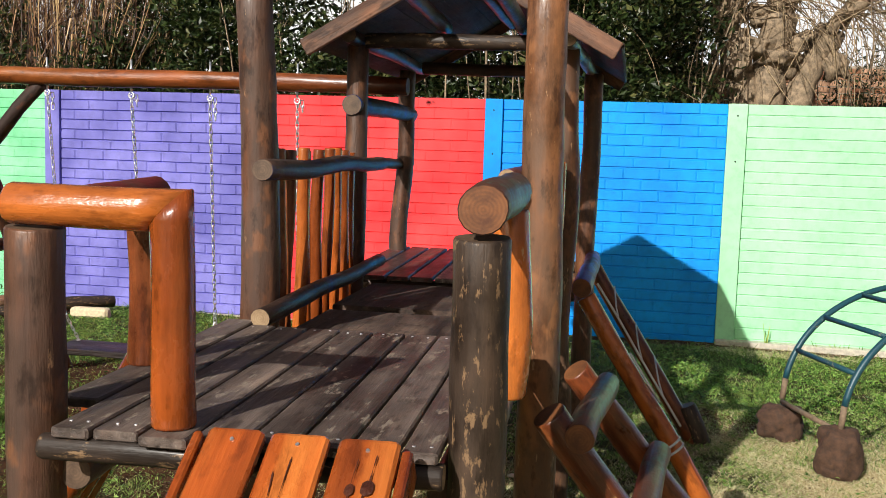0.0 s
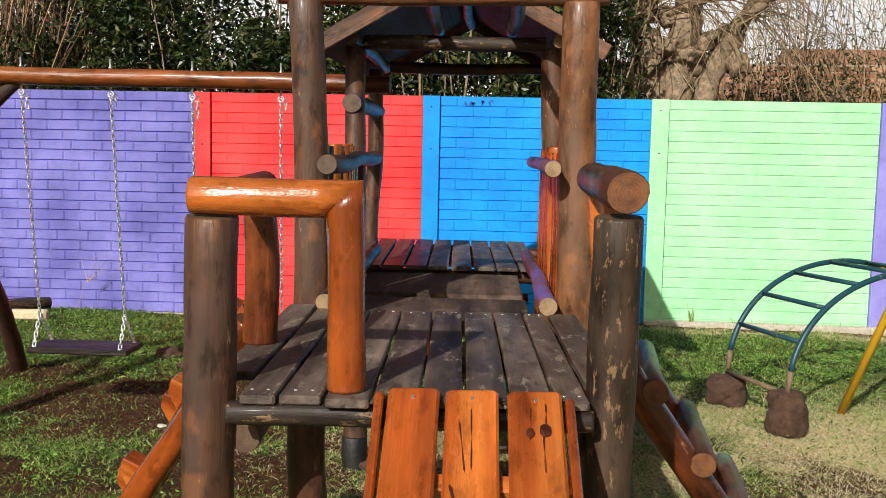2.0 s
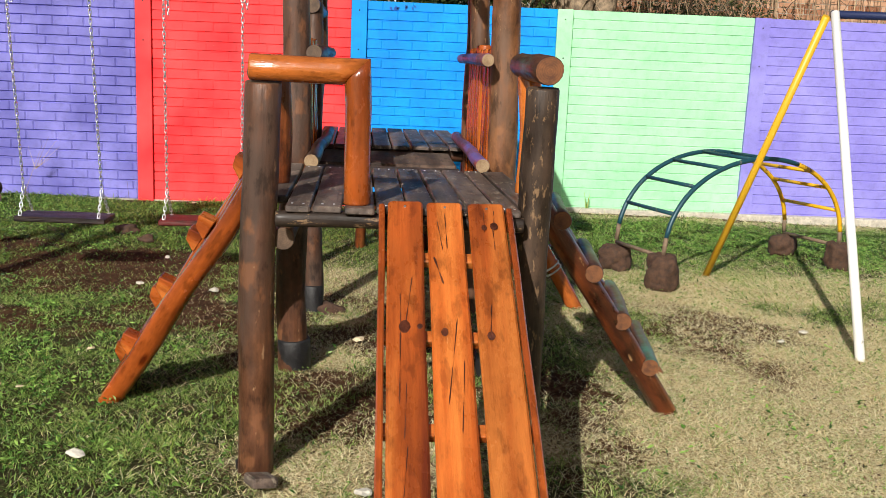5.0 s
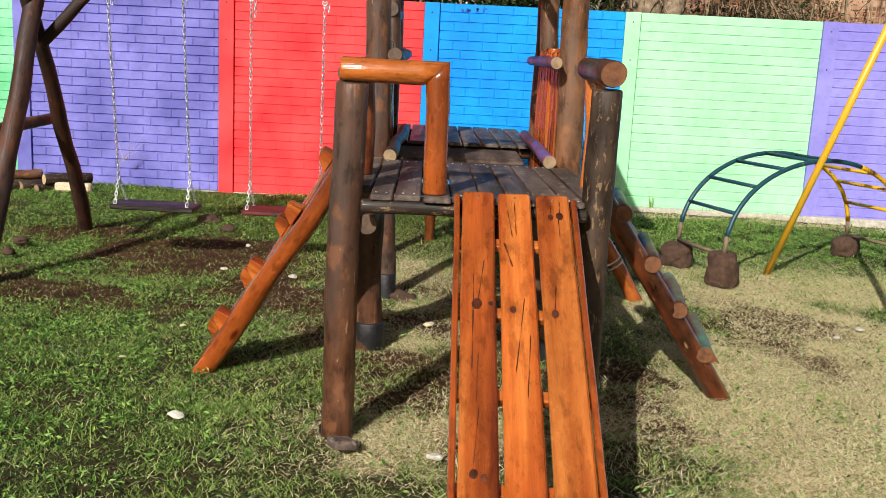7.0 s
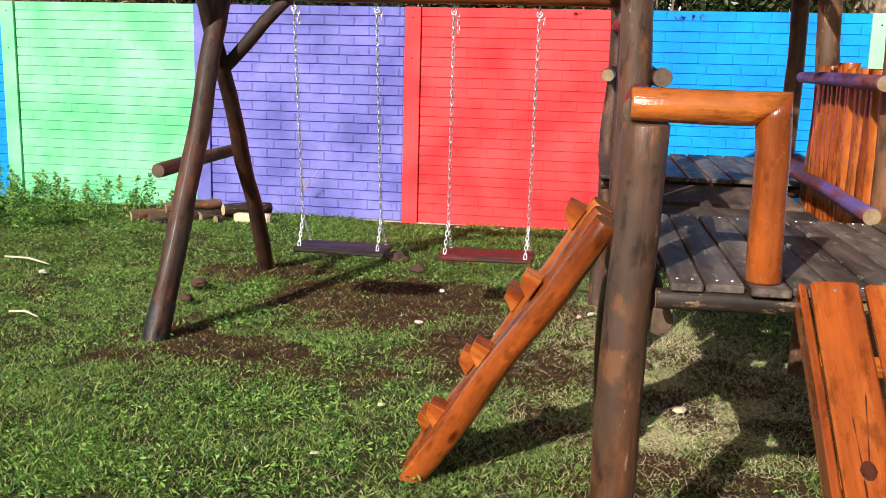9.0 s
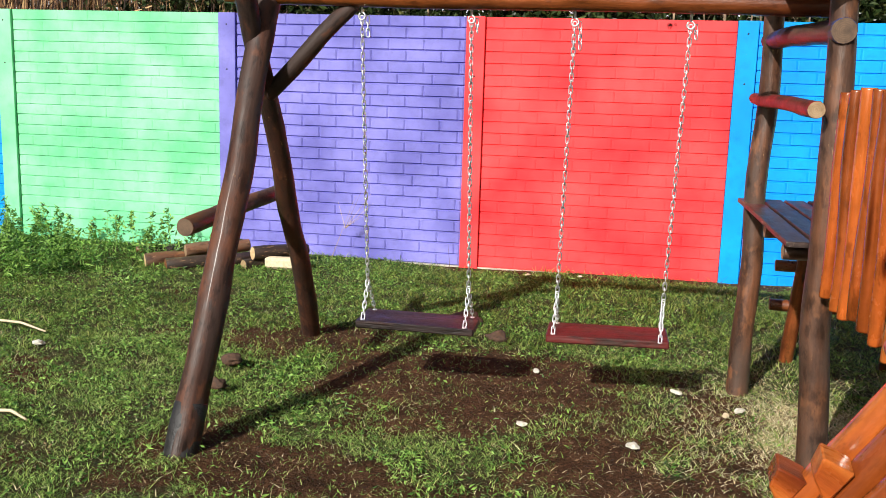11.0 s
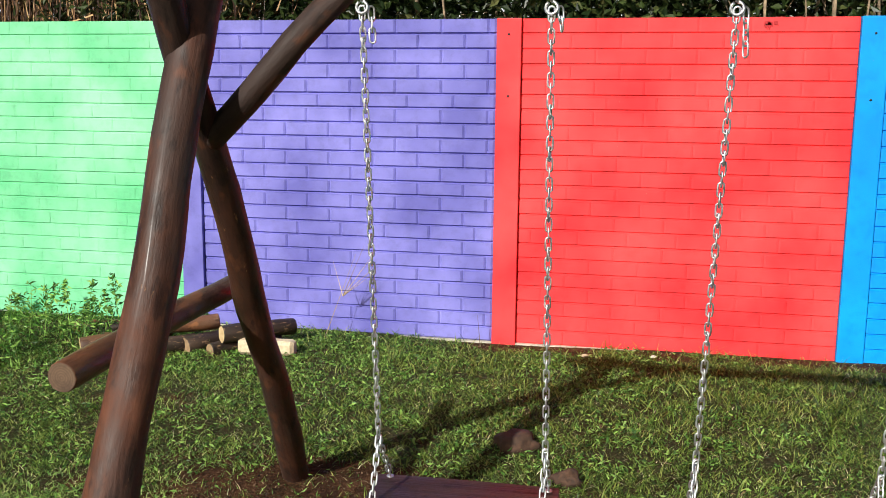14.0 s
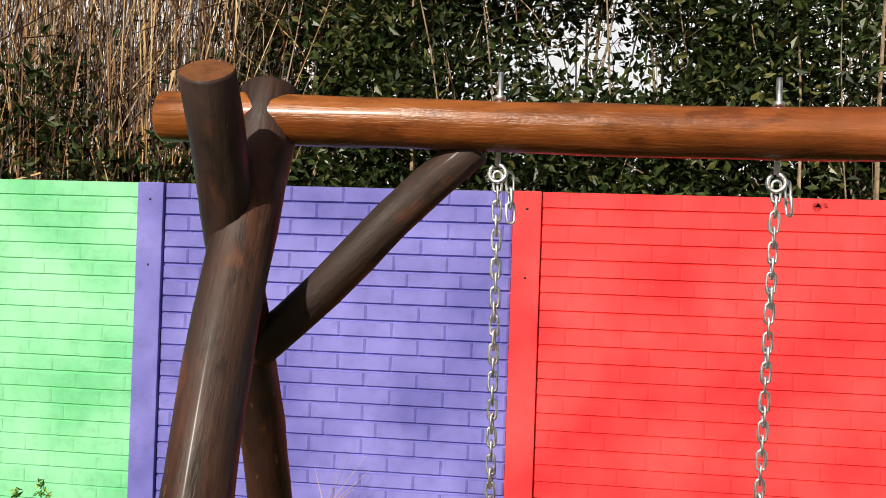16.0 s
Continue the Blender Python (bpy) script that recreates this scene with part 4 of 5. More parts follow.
def build_swing_frame():
    t = thing("log_swing_set", (-3.55, 5.7, 0), "log swing set with crossed legs and a varnished beam", "swing set")
    log("leg", t, (-3.585, 4.80, -0.3), (-3.485, 5.685, 1.95), 0.070, 0.058, LEG_LOG, CUT_DARK, "front leg of dark stained log", bow=(0.010, 0, 0), bend=0.008, sides=20, lump=0.08)
    log("leg_foot", t, (-3.585, 4.80, -0.3), (-3.559, 4.975, 0.145), 0.0725, 0.0705, TAR, TAR, "black tarred foot of the leg", sides=20)
    log("leg", t, (-3.695, 6.94, -0.3), (-3.51, 5.40, 1.935), 0.058, 0.047, LEG_LOG, CUT_ORANGE, "back leg of scarred brown log", bow=(0.014, 0, 0), bend=0.006, sides=20, lump=0.09)
    log("beam", t, (-3.70, BEAM_Y, 1.893), (-1.0, BEAM_Y - 0.01, 1.862), 0.050, 0.046, BEAM_WOOD, CUT_ORANGE, "glossy orange brown swing beam", bend=0.003, sides=20)
    log("brace", t, (-3.53, 5.74, 1.43), (-3.085, 5.68, 1.85), 0.042, 0.038, LEG_LOG, CUT_DARK, bend=0.01, lump=0.08)
    log("crossbar", t, (-3.72, 5.25, 0.845), (-3.70, 6.32, 0.885), 0.043, 0.041, DARK_LOG, CUT_DARK)
    for x, z in ((-3.037, 1.885), (-2.533, 1.879), (-2.078, 1.874), (-1.592, 1.869)):
        bolt = tube("bolt", t, [(x, BEAM_Y, z - 0.075), (x, BEAM_Y, z + 0.10)], 0.0055, STEEL, 8, "threaded steel bolt")
        ring = [(x + 0.016 * math.sin(k * math.pi / 6), BEAM_Y, z - 0.09 + 0.016 * math.cos(k * math.pi / 6)) for k in range(12)]
        tube("eye", bolt, ring, 0.0042, STEEL, 6)
        hexagon = [(x, BEAM_Y, z + 0.048), (x, BEAM_Y, z + 0.056)]
        tube("nut", bolt, hexagon, 0.011, STEEL, 6)
    for p in ((-3.50, 5.595, 1.653), (-3.47, 5.612, 1.667)):
        tube("nail_head", t, [p, (p[0] + 0.004, p[1] - 0.012, p[2])], 0.005, STEEL, 6)


build_swing_frame()


def link_data():
    """One chain link in the xz plane."""
    pts, w, h = [], 0.0082, 0.0115
    for k in range(14):
        a = 2 * math.pi * k / 14
        pts.append(Vector((w * math.cos(a), 0, w * math.sin(a) + (h if math.sin(a) >= 0 else -h) * (1 if abs(math.sin(a)) > 0.05 else 0))))
    bm = bmesh.new()
    rings = []
    for k, p in enumerate(pts):
        d = (pts[(k + 1) % 14] - pts[k - 1]).normalized()
        s = d.cross(Vector((0, 1, 0)))
        rings.append([bm.verts.new(p + (s * math.cos(j * math.pi / 3) + Vector((0, 1, 0)) * math.sin(j * math.pi / 3)) * 0.0027) for j in range(6)])
    for k in range(14):
        a, b = rings[k], rings[(k + 1) % 14]
        for j in range(6):
            bm.faces.new((a[j], a[(j + 1) % 6], b[(j + 1) % 6], b[j])).smooth = True
    bmesh.ops.recalc_face_normals(bm, faces=bm.faces[:])
    return mesh_of(bm, "link", [STEEL])


LINK = link_data()
PITCH = 0.0275


def chain(parent, p0, p1, turn=0.0, sag=0.0):
    """Links from p0 down to p1; each is a piece of the chain part."""
    p0, p1 = Vector(p0), Vector(p1)
    n = max(2, round((p1 - p0).length / PITCH))
    holder = None
    step = (p1 - p0) / n
    z = -step.normalized()
    ref = Vector((0, 1, 0)) if abs(z.y) < 0.9 else Vector((1, 0, 0))
    x = ref.cross(z).normalized()
    y = z.cross(x)
    base = Matrix((x, y, z)).transposed().to_4x4()
    rng = random.Random(int(p0.x * 977) + int(p1.y * 331))
    for k in range(n):
        m = base @ Matrix.Rotation(radians(turn + 90 * (k % 2) + rng.uniform(-14, 14)), 4, 'Z')
        m.translation = p0 + step * (k + 0.5)
        if holder is None:
            holder = part("chain", LINK, parent, m, "galvanised steel chain")
        else:
            part("link", LINK, holder, m)
    return holder


def build_swing(xl, xr, tops, ytop, zs, mat, label, seed):
    """A plank seat on two chains that fork to its front and back edge."""
    ys = 5.845
    t = thing("swing", ((xl + xr) / 2, ys, zs), label, "swing", "swings on the log frame")
    z0, z1 = zs, zs + (0.006 if seed else -0.004)
    board("seat", t, (xl - 0.036, ys - 0.015, z0), (xr + 0.036, ys + 0.012, z1), 0.262, 0.035, mat, chamfer=0.006)
    for x, xt, tz in ((xl, tops[0], ytop[0]), (xr, tops[1], ytop[1])):
        fork = Vector((x + (xt - x) * 0.13, ys - 0.04, zs + 0.20))
        top = Vector((xt, BEAM_Y, tz))
        chain(t, top, fork)
        for y in (ys - 0.115, ys + 0.095):
            chain(t, fork, (x, y, zs + 0.022), 20)
            ring = tube("washer", t, [(x, y, zs + 0.017), (x, y, zs + 0.021)], 0.012, STEEL, 10)
    for x, tz, n in ((tops[0], ytop[0], 0.085 if seed == 0 else 0.11), (tops[1], ytop[1], 0.05)):
        chain(t, (x + 0.022, BEAM_Y + 0.012, tz + 0.0), (x + 0.026, BEAM_Y + 0.012, tz - n), 35)
    return t


build_swing(-3.037, -2.533, (-3.037, -2.533), (1.793, 1.787), 0.345, SEAT_WOOD, "dark stained plank swing hanging on steel chains", 0)
build_swing(-2.113, -1.625, (-2.078, -1.592), (1.782, 1.777), 0.352, SEAT_RED, "plank swing with red overspray hanging on steel chains", 1)


# ---- uprooted arch climber and steel swing frame ----
def build_arch():
    t = thing("arch_climber", (1.9, 6.5, 0), "uprooted dark teal and yellow steel arch climber with muddy footings", "climbing frame")
    ends = ((Vector((1.205, 5.84, 0.20)), Vector((2.80, 6.72, 0.17))), (Vector((1.01, 6.44, 0.19)), Vector((2.57, 7.25, 0.17))))
    n = 28

    def on(rail, f):
        a, b = ends[rail]
        x = math.cos(math.pi * (1 - f))
        p = a + (b - a) * (0.5 + 0.5 * x)
        return Vector((p.x, p.y, a.z + (b.z - a.z) * f + 0.69 * math.sin(math.pi * f) ** 0.85))

    for rail in (0, 1):
        tube("rail", t, [on(rail, 0.01), on(rail, 0.055)], 0.016, RUST_TUBE, 10, "bare rusty tube end")
        tube("rail", t, [on(rail, 0.055 + (0.62 - 0.055) * k / n) for k in range(n + 1)], 0.017, TEAL_TUBE, 10, "dark teal painted rail")
        tube("rail", t, [on(rail, 0.62 + (0.955 - 0.62) * k / n) for k in range(n + 1)], 0.017, YELLOW_TUBE, 10, "yellow painted rail")
        tube("rail", t, [on(rail, 0.955), on(rail, 0.99)], 0.016, RUST_TUBE, 10, "bare rusty tube end")
    for f in (0.13, 0.24, 0.35, 0.46, 0.57):
        tube("rung", t, [on(0, f), on(1, f)], 0.014, TEAL_TUBE, 8)
    for f in (0.68, 0.78, 0.88):
        tube("rung", t, [on(0, f), on(1, f)], 0.014, YELLOW_TUBE, 8)
    tube("tie_bar", t, [ends[0][0] + Vector((0, 0, 0.02)), ends[1][0] + Vector((0, 0, 0.02))], 0.014, RUST_TUBE, 8, "muddy tie bar")
    tube("tie_bar", t, [ends[0][1] + Vector((0, 0, 0.02)), ends[1][1] + Vector((0, 0, 0.02))], 0.014, RUST_TUBE, 8, "muddy tie bar")
    for k, (p, s) in enumerate(((ends[0][0], (0.105, 0.10, 0.125)), (ends[1][0], (0.115, 0.10, 0.095)), (ends[0][1], (0.09, 0.09, 0.11)), (ends[1][1], (0.11, 0.09, 0.09)))):
        part("footing", lump_data("footing", s, [CLOD], 5 + k, 0.16, 4, False, 3.0), t, Matrix.Translation((p.x, p.y, s[2] * 0.92)), "lump of muddy concrete")


build_arch()


def build_steel_frame():
    t = thing("steel_swing_set", (2.6, 5.4, 0), "steel swing set with mustard and white legs and navy bar", "swing set")
    apex = Vector((1.985, 5.42, 1.845))
    tube("leg", t, [(1.625, 6.42, -0.2), apex + Vector((-0.015, 0.03, -0.02))], 0.024, YELLOW_POLE, 14, "mustard yellow painted leg")
    tube("leg", t, [(1.885, 4.22, -0.2), apex + Vector((0.012, -0.02, 0.0))], 0.026, WHITE_TUBE, 14, "white painted leg")
    tube("bar", t, [apex + Vector((0.0, 0.0, -0.01)), (5.2, 5.5, 1.86)], 0.024, NAVY_TUBE, 14, "navy painted top bar")
    tube("leg", t, [(5.0, 6.6, -0.2), (5.12, 5.52, 1.84)], 0.024, YELLOW_POLE, 14)
    tube("leg", t, [(5.2, 4.3, -0.2), (5.16, 5.46, 1.84)], 0.026, WHITE_TUBE, 14)


build_steel_frame()


# ---- firewood, stones and litter ----
def build_firewood():
    rows = (((-5.55, 8.13, 0.06), (-5.02, 8.55, 0.10), 0.055, CUT_PALE), ((-5.33, 8.05, 0.055), (-4.82, 8.45, 0.07), 0.058, CUT_ORANGE), ((-5.75, 8.50, 0.06), (-5.20, 8.72, 0.07), 0.05, CUT_TAN),
            ((-5.25, 8.22, 0.15), (-4.75, 8.62, 0.17), 0.05, CUT_TAN), ((-4.78, 8.26, 0.055), (-4.42, 8.72, 0.06), 0.05, CUT_TAN), ((-4.72, 8.30, 0.15), (-4.30, 8.70, 0.14), 0.055, CUT_PALE),
            ((-5.9, 8.62, 0.05), (-5.45, 8.80, 0.06), 0.045, CUT_TAN), ((-4.95, 8.28, 0.06), (-4.62, 8.78, 0.06), 0.06, CUT_TAN))
    for k, (a, b, r, end) in enumerate(rows):
        base = Vector(a)
        t = thing("firewood_log", base, "short sawn log lying by the painted wall", "log", "firewood by the wall")
        log("round_log", t, Vector(a) - Vector((0, 0, 0.025)), Vector(a) + (Vector(b) - Vector(a)) * 0.8 - Vector((0, 0, 0.025)), r, r * 0.95, SCARRED_LOG if k % 3 else BROWN_LOG, end, sides=12, bend=0.01, lump=0.1)
    t = thing("split_log", (-4.45, 8.35, 0.05), "pale split firewood piece on the grass", "log", "firewood by the wall")
    board("split_piece", t, (-4.62, 8.33, 0.055), (-4.28, 8.36, 0.055), 0.10, 0.09, CHIP, chamfer=0.02)


build_firewood()


def scatter_litter():
    rng = random.Random(21)
    spots = ((-2.216, 5.526, 0.055), (-1.715, 5.378, 0.06), (-2.039, 4.054, 0.045), (-2.245, 6.339, 0.05), (-1.645, 2.70, 0.05), (-2.129, 3.427, 0.035), (-0.628, 2.442, 0.06),
             (-1.228, 5.95, 0.075), (-1.30, 5.86, 0.04), (-1.518, 6.125, 0.055), (-5.0, 5.98, 0.09), (-2.6, 8.72, 0.06), (-2.2, 8.78, 0.05), (1.75, 4.75, 0.06), (2.2, 4.2, 0.07), (1.55, 4.55, 0.04), (-0.35, 5.3, 0.05), (-0.75, 4.3, 0.05))
    for k, (x, y, s) in enumerate(spots):
        pale = k % 3 != 2
        me = lump_data("pebble", (s * rng.uniform(0.4, 0.62), s * rng.uniform(0.3, 0.5), s * 0.16), [STONE if pale else CHIP], 40 + k, 0.35, 2, True)
        ob = part("stone_chip" if pale else "wood_chip", me, None, Matrix.Translation((x, y, float(height(np.array(x), np.array(y))) + 0.022 + s * 0.06)) @ pose(0, 0, 0, rng.uniform(-12, 12), rng.uniform(-12, 12), rng.uniform(0, 360)))
        tagged(ob, "pale flat stone lying in the grass" if pale else "bleached wood chip lying on the turf", "stone" if pale else "wood chip", "litter on the lawn")
    t = part("wood_offcut", board_data("wood_offcut", 0.085, 0.035, 0.11, [DECK], 0.006, 3), None, Matrix.Translation((-0.99, 2.52, 0.075)) @ pose(0, 0, 0, 78, 8, 25))
    tagged(t, "dark sawn offcut lying at the post foot", "offcut")
    for k, (p, q) in enumerate((((-5.5, 6.26, 0.03), (-5.05, 6.12, 0.03)), ((-4.5, 4.92, 0.03), (-4.28, 4.86, 0.03)), ((-4.95, 5.25, 0.03), (-4.9, 5.4, 0.03)))):
        me = tube_data("stick", [Vector(p), (Vector(p) + Vector(q)) / 2 + Vector((0, 0.02, 0.012)), Vector(q)], [0.007, 0.008, 0.005], [CHIP], 7)
        tagged(part("stick", me, None), "pale peeled stick lying on the lawn", "stick", "sticks on the lawn")
    for k, (x, y, s) in enumerate(((-2.80, 7.25, 0.09), (-3.85, 6.02, 0.05), (-3.75, 5.62, 0.045), (-2.55, 6.9, 0.06), (-0.95, 4.95, 0.08))):
        me = lump_data("earth_clod", (s, s * 0.8, s * 0.6), [CLOD], 60 + k, 0.4, 3)
        tagged(part("earth_clod", me, None, Matrix.Translation((x, y, s * 0.1))), "dark crumbly clod of dug earth", "clod", "earth clods")


scatter_litter()


# ---- plants ----
def leaf_material(name, stops, rough=0.5, translucent=0.25, scale=1.2):
    """Foliage coloured leaf by leaf."""
    m = Mat(name)
    geo = m.t.nodes.new("ShaderNodeNewGeometry")
    patch = m.noise(geo.outputs["Position"], scale, 4, 0.7)
    f = m.mathop('ADD', m.mathop('MULTIPLY', geo.outputs["Random Per Island"], 0.65), m.mathop('MULTIPLY', patch, 0.45))
    m.color(m.ramp(f, stops))
    m.rough(rough)
    m.b.inputs["Specular IOR Level"].default_value = 0.35
    if translucent:
        out = m.t.nodes["Material Output"]
        tr = m.t.nodes.new("ShaderNodeBsdfTranslucent")
        m.link(m.ramp(f, [(p, tuple(min(1, v * 1.5) for v in c)) for p, c in stops]), tr.inputs[0])
        mx = m.t.nodes.new("ShaderNodeMixShader")
        mx.inputs[0].default_value = translucent
        m.link(m.b.outputs[0], mx.inputs[1])
        m.link(tr.outputs[0], mx.inputs[2])
        m.link(mx.outputs[0], out.inputs["Surface"])
    return m.m


GRASS = leaf_material("grass blades", [(0.16, (0.050, 0.095, 0.022)), (0.42, (0.135, 0.235, 0.046)), (0.68, (0.27, 0.40, 0.085)), (0.92, (0.50, 0.55, 0.20))], 0.5, 0.3, 3.0)
LUSH = leaf_material("lush dark grass blades", [(0.16, (0.010, 0.026, 0.005)), (0.42, (0.058, 0.108, 0.017)), (0.68, (0.165, 0.255, 0.036)), (0.92, (0.42, 0.45, 0.13))], 0.5, 0.3, 3.0)
STRAW = leaf_material("dry grass blades", [(0.15, (0.28, 0.20, 0.09)), (0.40, (0.68, 0.55, 0.30)), (0.68, (0.90, 0.80, 0.54)), (0.97, (0.34, 0.42, 0.12))], 0.6, 0.2)
CRUMB = leaf_material("earth crumbs", [(0.2, (0.012, 0.007, 0.004)), (0.5, (0.075, 0.040, 0.022)), (0.75, (0.17, 0.10, 0.055)), (0.95, (0.40, 0.29, 0.15))], 0.9, 0.0, 3.0)
CLOVER = leaf_material("clover leaves", [(0.16, (0.014, 0.042, 0.009)), (0.48, (0.085, 0.205, 0.030)), (0.85, (0.34, 0.54, 0.12))], 0.45, 0.22, 3.5)
HEDGE = leaf_material("evergreen hedge leaves", [(0.15, (0.005, 0.011, 0.003)), (0.45, (0.016, 0.031, 0.008)), (0.75, (0.045, 0.068, 0.017)), (0.97, (0.18, 0.16, 0.06))], 0.38, 0.10, 2.5)
CANE = leaf_material("dry canes", [(0.15, (0.012, 0.005, 0.003)), (0.48, (0.050, 0.019, 0.009)), (0.72, (0.24, 0.12, 0.052)), (0.95, (0.62, 0.43, 0.20))], 0.5, 0.0, 1.5)
TWIG = leaf_material("bare twigs", [(0.15, (0.06, 0.042, 0.03)), (0.5, (0.22, 0.155, 0.095)), (0.9, (0.55, 0.42, 0.26))], 0.8, 0.0, 1.0)
BARK = plain("grey willow bark", (0.25, 0.185, 0.12), 0.9, 0.0, 0.75, 16.0, 1.0)
RNG = np.random.default_rng(5)


def blades(count, accept, box, h0, h1, w0, w1, lean):
    """Bent tapering blades rooted where accept lets them; three triangles each."""
    many = count * 6
    x = RNG.uniform(box[0], box[1], many)
    y = RNG.uniform(box[2], box[3], many)
    view = (np.abs(x + 1.35) < 1.1 + 0.66 * (y + 0.6)) & (x > -1.7 - 0.72 * (y - 0.4)) & (x < 0.3 + 0.5 * (y + 0.6))
    keep = (RNG.random(many) < accept(x, y)) & view
    x, y = x[keep][:count], y[keep][:count]
    n = len(x)
    tuft = 0.55 + 0.5 * np.clip(patchy(x, y, 3.1, 3.3) + 1, 0, 2) / 2 + 0.35 * RNG.random(n)
    hgt = RNG.uniform(h0, h1, n) * tuft
    a = RNG.uniform(0, 2 * np.pi, n)
    b = a + RNG.uniform(-1.3, 1.3, n) + np.pi / 2
    wid = RNG.uniform(w0, w1, n)
    ln = hgt * RNG.uniform(*lean, n)
    z = height(x, y) - 0.004
    dx, dy = np.cos(a) * wid, np.sin(a) * wid
    lx, ly = np.cos(b) * ln, np.sin(b) * ln
    v = np.empty((n, 5, 3))
    v[:, 0] = np.stack((x - dx, y - dy, z), -1)
    v[:, 1] = np.stack((x + dx, y + dy, z), -1)
    v[:, 2] = np.stack((x + dx * 0.8 + lx * 0.4, y + dy * 0.8 + ly * 0.4, z + hgt * 0.62), -1)
    v[:, 3] = np.stack((x - dx * 0.8 + lx * 0.4, y - dy * 0.8 + ly * 0.4, z + hgt * 0.62), -1)
    v[:, 4] = np.stack((x + lx, y + ly, z + hgt), -1)
    k = np.arange(n)[:, None] * 5
    quads = (k + np.array([0, 1, 2, 3])).tolist()
    tris = (k + np.array([3, 2, 4])).tolist()
    return v.reshape(-1, 3), quads + tris


def build_lawn():
    box = (-7.7, 4.4, 1.5, 8.96)

    def green(x, y):
        return np.clip(1.15 - 1.2 * worn(x, y), 0.10, 1) * np.clip(1.0 - 0.8 * dryness(x, y), 0.1, 1) * (0.75 + 0.3 * patchy(x, y, 1.1, 1.9)) * np.clip(0.62 + 0.7 * patchy(x, y, 7.0, 0.4) + 0.7 * patchy(x, y, 17.0, 2.4), 0.08, 1)

    def lush(x, y):
        return np.clip((y - 5.9 + 0.7 * patchy(x, y, 1.0, 6.1)) / 1.2, 0, 1) * np.clip((0.2 - x) / 0.8, 0, 1)

    v, f = blades(330000, lambda x, y: green(x, y) * (1 - 0.9 * lush(x, y)), box, 0.008, 0.026, 0.0009, 0.0026, (0.7, 2.4))
    soup("lawn_grass", v, f, GRASS, "short green lawn grass with bare gaps", "grass")
    v, f = blades(95000, lambda x, y: green(x, y) * lush(x, y), (-7.7, 0.3, 5.0, 8.96), 0.010, 0.034, 0.0012, 0.0034, (0.7, 2.4))
    soup("lush_grass", v, f, LUSH, "denser dark green grass towards the wall", "grass")

    def tall(x, y):
        t = bell(x, y, -3.0, 8.6, 1.6, 0.35) + bell(x, y, -1.6, 7.9, 0.8, 0.5) + 0.7 * bell(x, y, -3.5, 2.9, 1.2, 1.0) + 0.6 * np.clip(patchy(x, y, 1.2, 5.0), 0, 1) + 0.5 * bell(x, y, 0.6, 7.6, 0.8, 0.8)
        return np.clip(t, 0, 1) * np.clip(1.0 - 1.3 * worn(x, y), 0, 1) * np.clip(1 - dryness(x, y), 0.05, 1)

    v, f = blades(16000, tall, box, 0.035, 0.085, 0.0014, 0.0034, (0.6, 1.8))
    soup("tall_grass", v, f, LUSH, "taller uncut grass tufts in the lawn", "grass")

    def dry(x, y):
        return np.clip(0.03 + dryness(x, y), 0, 1) * np.clip(1.1 - 0.75 * worn(x, y), 0.15, 1)

    v, f = blades(215000, dry, box, 0.007, 0.024, 0.0010, 0.0022, (1.0, 3.6))
    soup("dry_grass", v, f, STRAW, "bleached dry grass and straw on the turf", "grass")

    # clover and other small broad leaves
    n = 420000
    x, y = RNG.uniform(box[0], box[1], n), RNG.uniform(box[2], box[3], n)
    left = 0.12 + np.clip((-1.2 - x) / 1.0, 0, 1) * (0.35 + 0.65 * np.clip(patchy(x, y, 0.9, 0.9) + 0.3, 0, 1)) + np.clip((y - 6.3) / 1.0, 0, 1) * np.clip((x - 0.0) / 0.5, 0, 1) * 0.8 * np.clip((8.6 - y) / 0.4, 0, 1)
    dens = np.clip(left, 0, 1) * np.clip(0.5 + 0.9 * patchy(x, y, 6.0, 5.4) + 0.5 * patchy(x, y, 15.0, 1.4), 0.03, 1) * np.clip(1.05 - 1.2 * worn(x, y), 0.04, 1)
    view = (x > -1.7 - 0.72 * (y - 0.4)) & (x < 0.3 + 0.5 * (y + 0.6))
    keep = (RNG.random(n) < dens) & view
    x, y = x[keep], y[keep]
    z = height(x, y) + RNG.uniform(0.004, 0.034, len(x))
    v, f = leaves_at(np.stack((x, y, z), -1), 0.005, 0.017, 0.75, flat=0.35)
    soup("clover", v, f, CLOVER, "low clover and weed leaves in the lawn", "weeds")

    # crumbs of earth and dead leaf bits on the trodden places
    n = 160000
    x, y = RNG.uniform(box[0], box[1], n), RNG.uniform(box[2], box[3], n)
    view = (x > -1.7 - 0.72 * (y - 0.4)) & (x < 0.3 + 0.5 * (y + 0.6))
    keep = (RNG.random(n) < 0.08 + 0.75 * worn(x, y) * np.clip(0.6 + 0.7 * patchy(x, y, 8.0, 3.0), 0.1, 1)) & view
    x, y = x[keep], y[keep]
    v, f = leaves_at(np.stack((x, y, height(x, y) + RNG.uniform(0.001, 0.010, len(x))), -1), 0.003, 0.014, 0.7, flat=0.4)
    soup("earth_crumbs", v, f, CRUMB, "loose brown crumbs of earth and dead leaf bits", "soil")


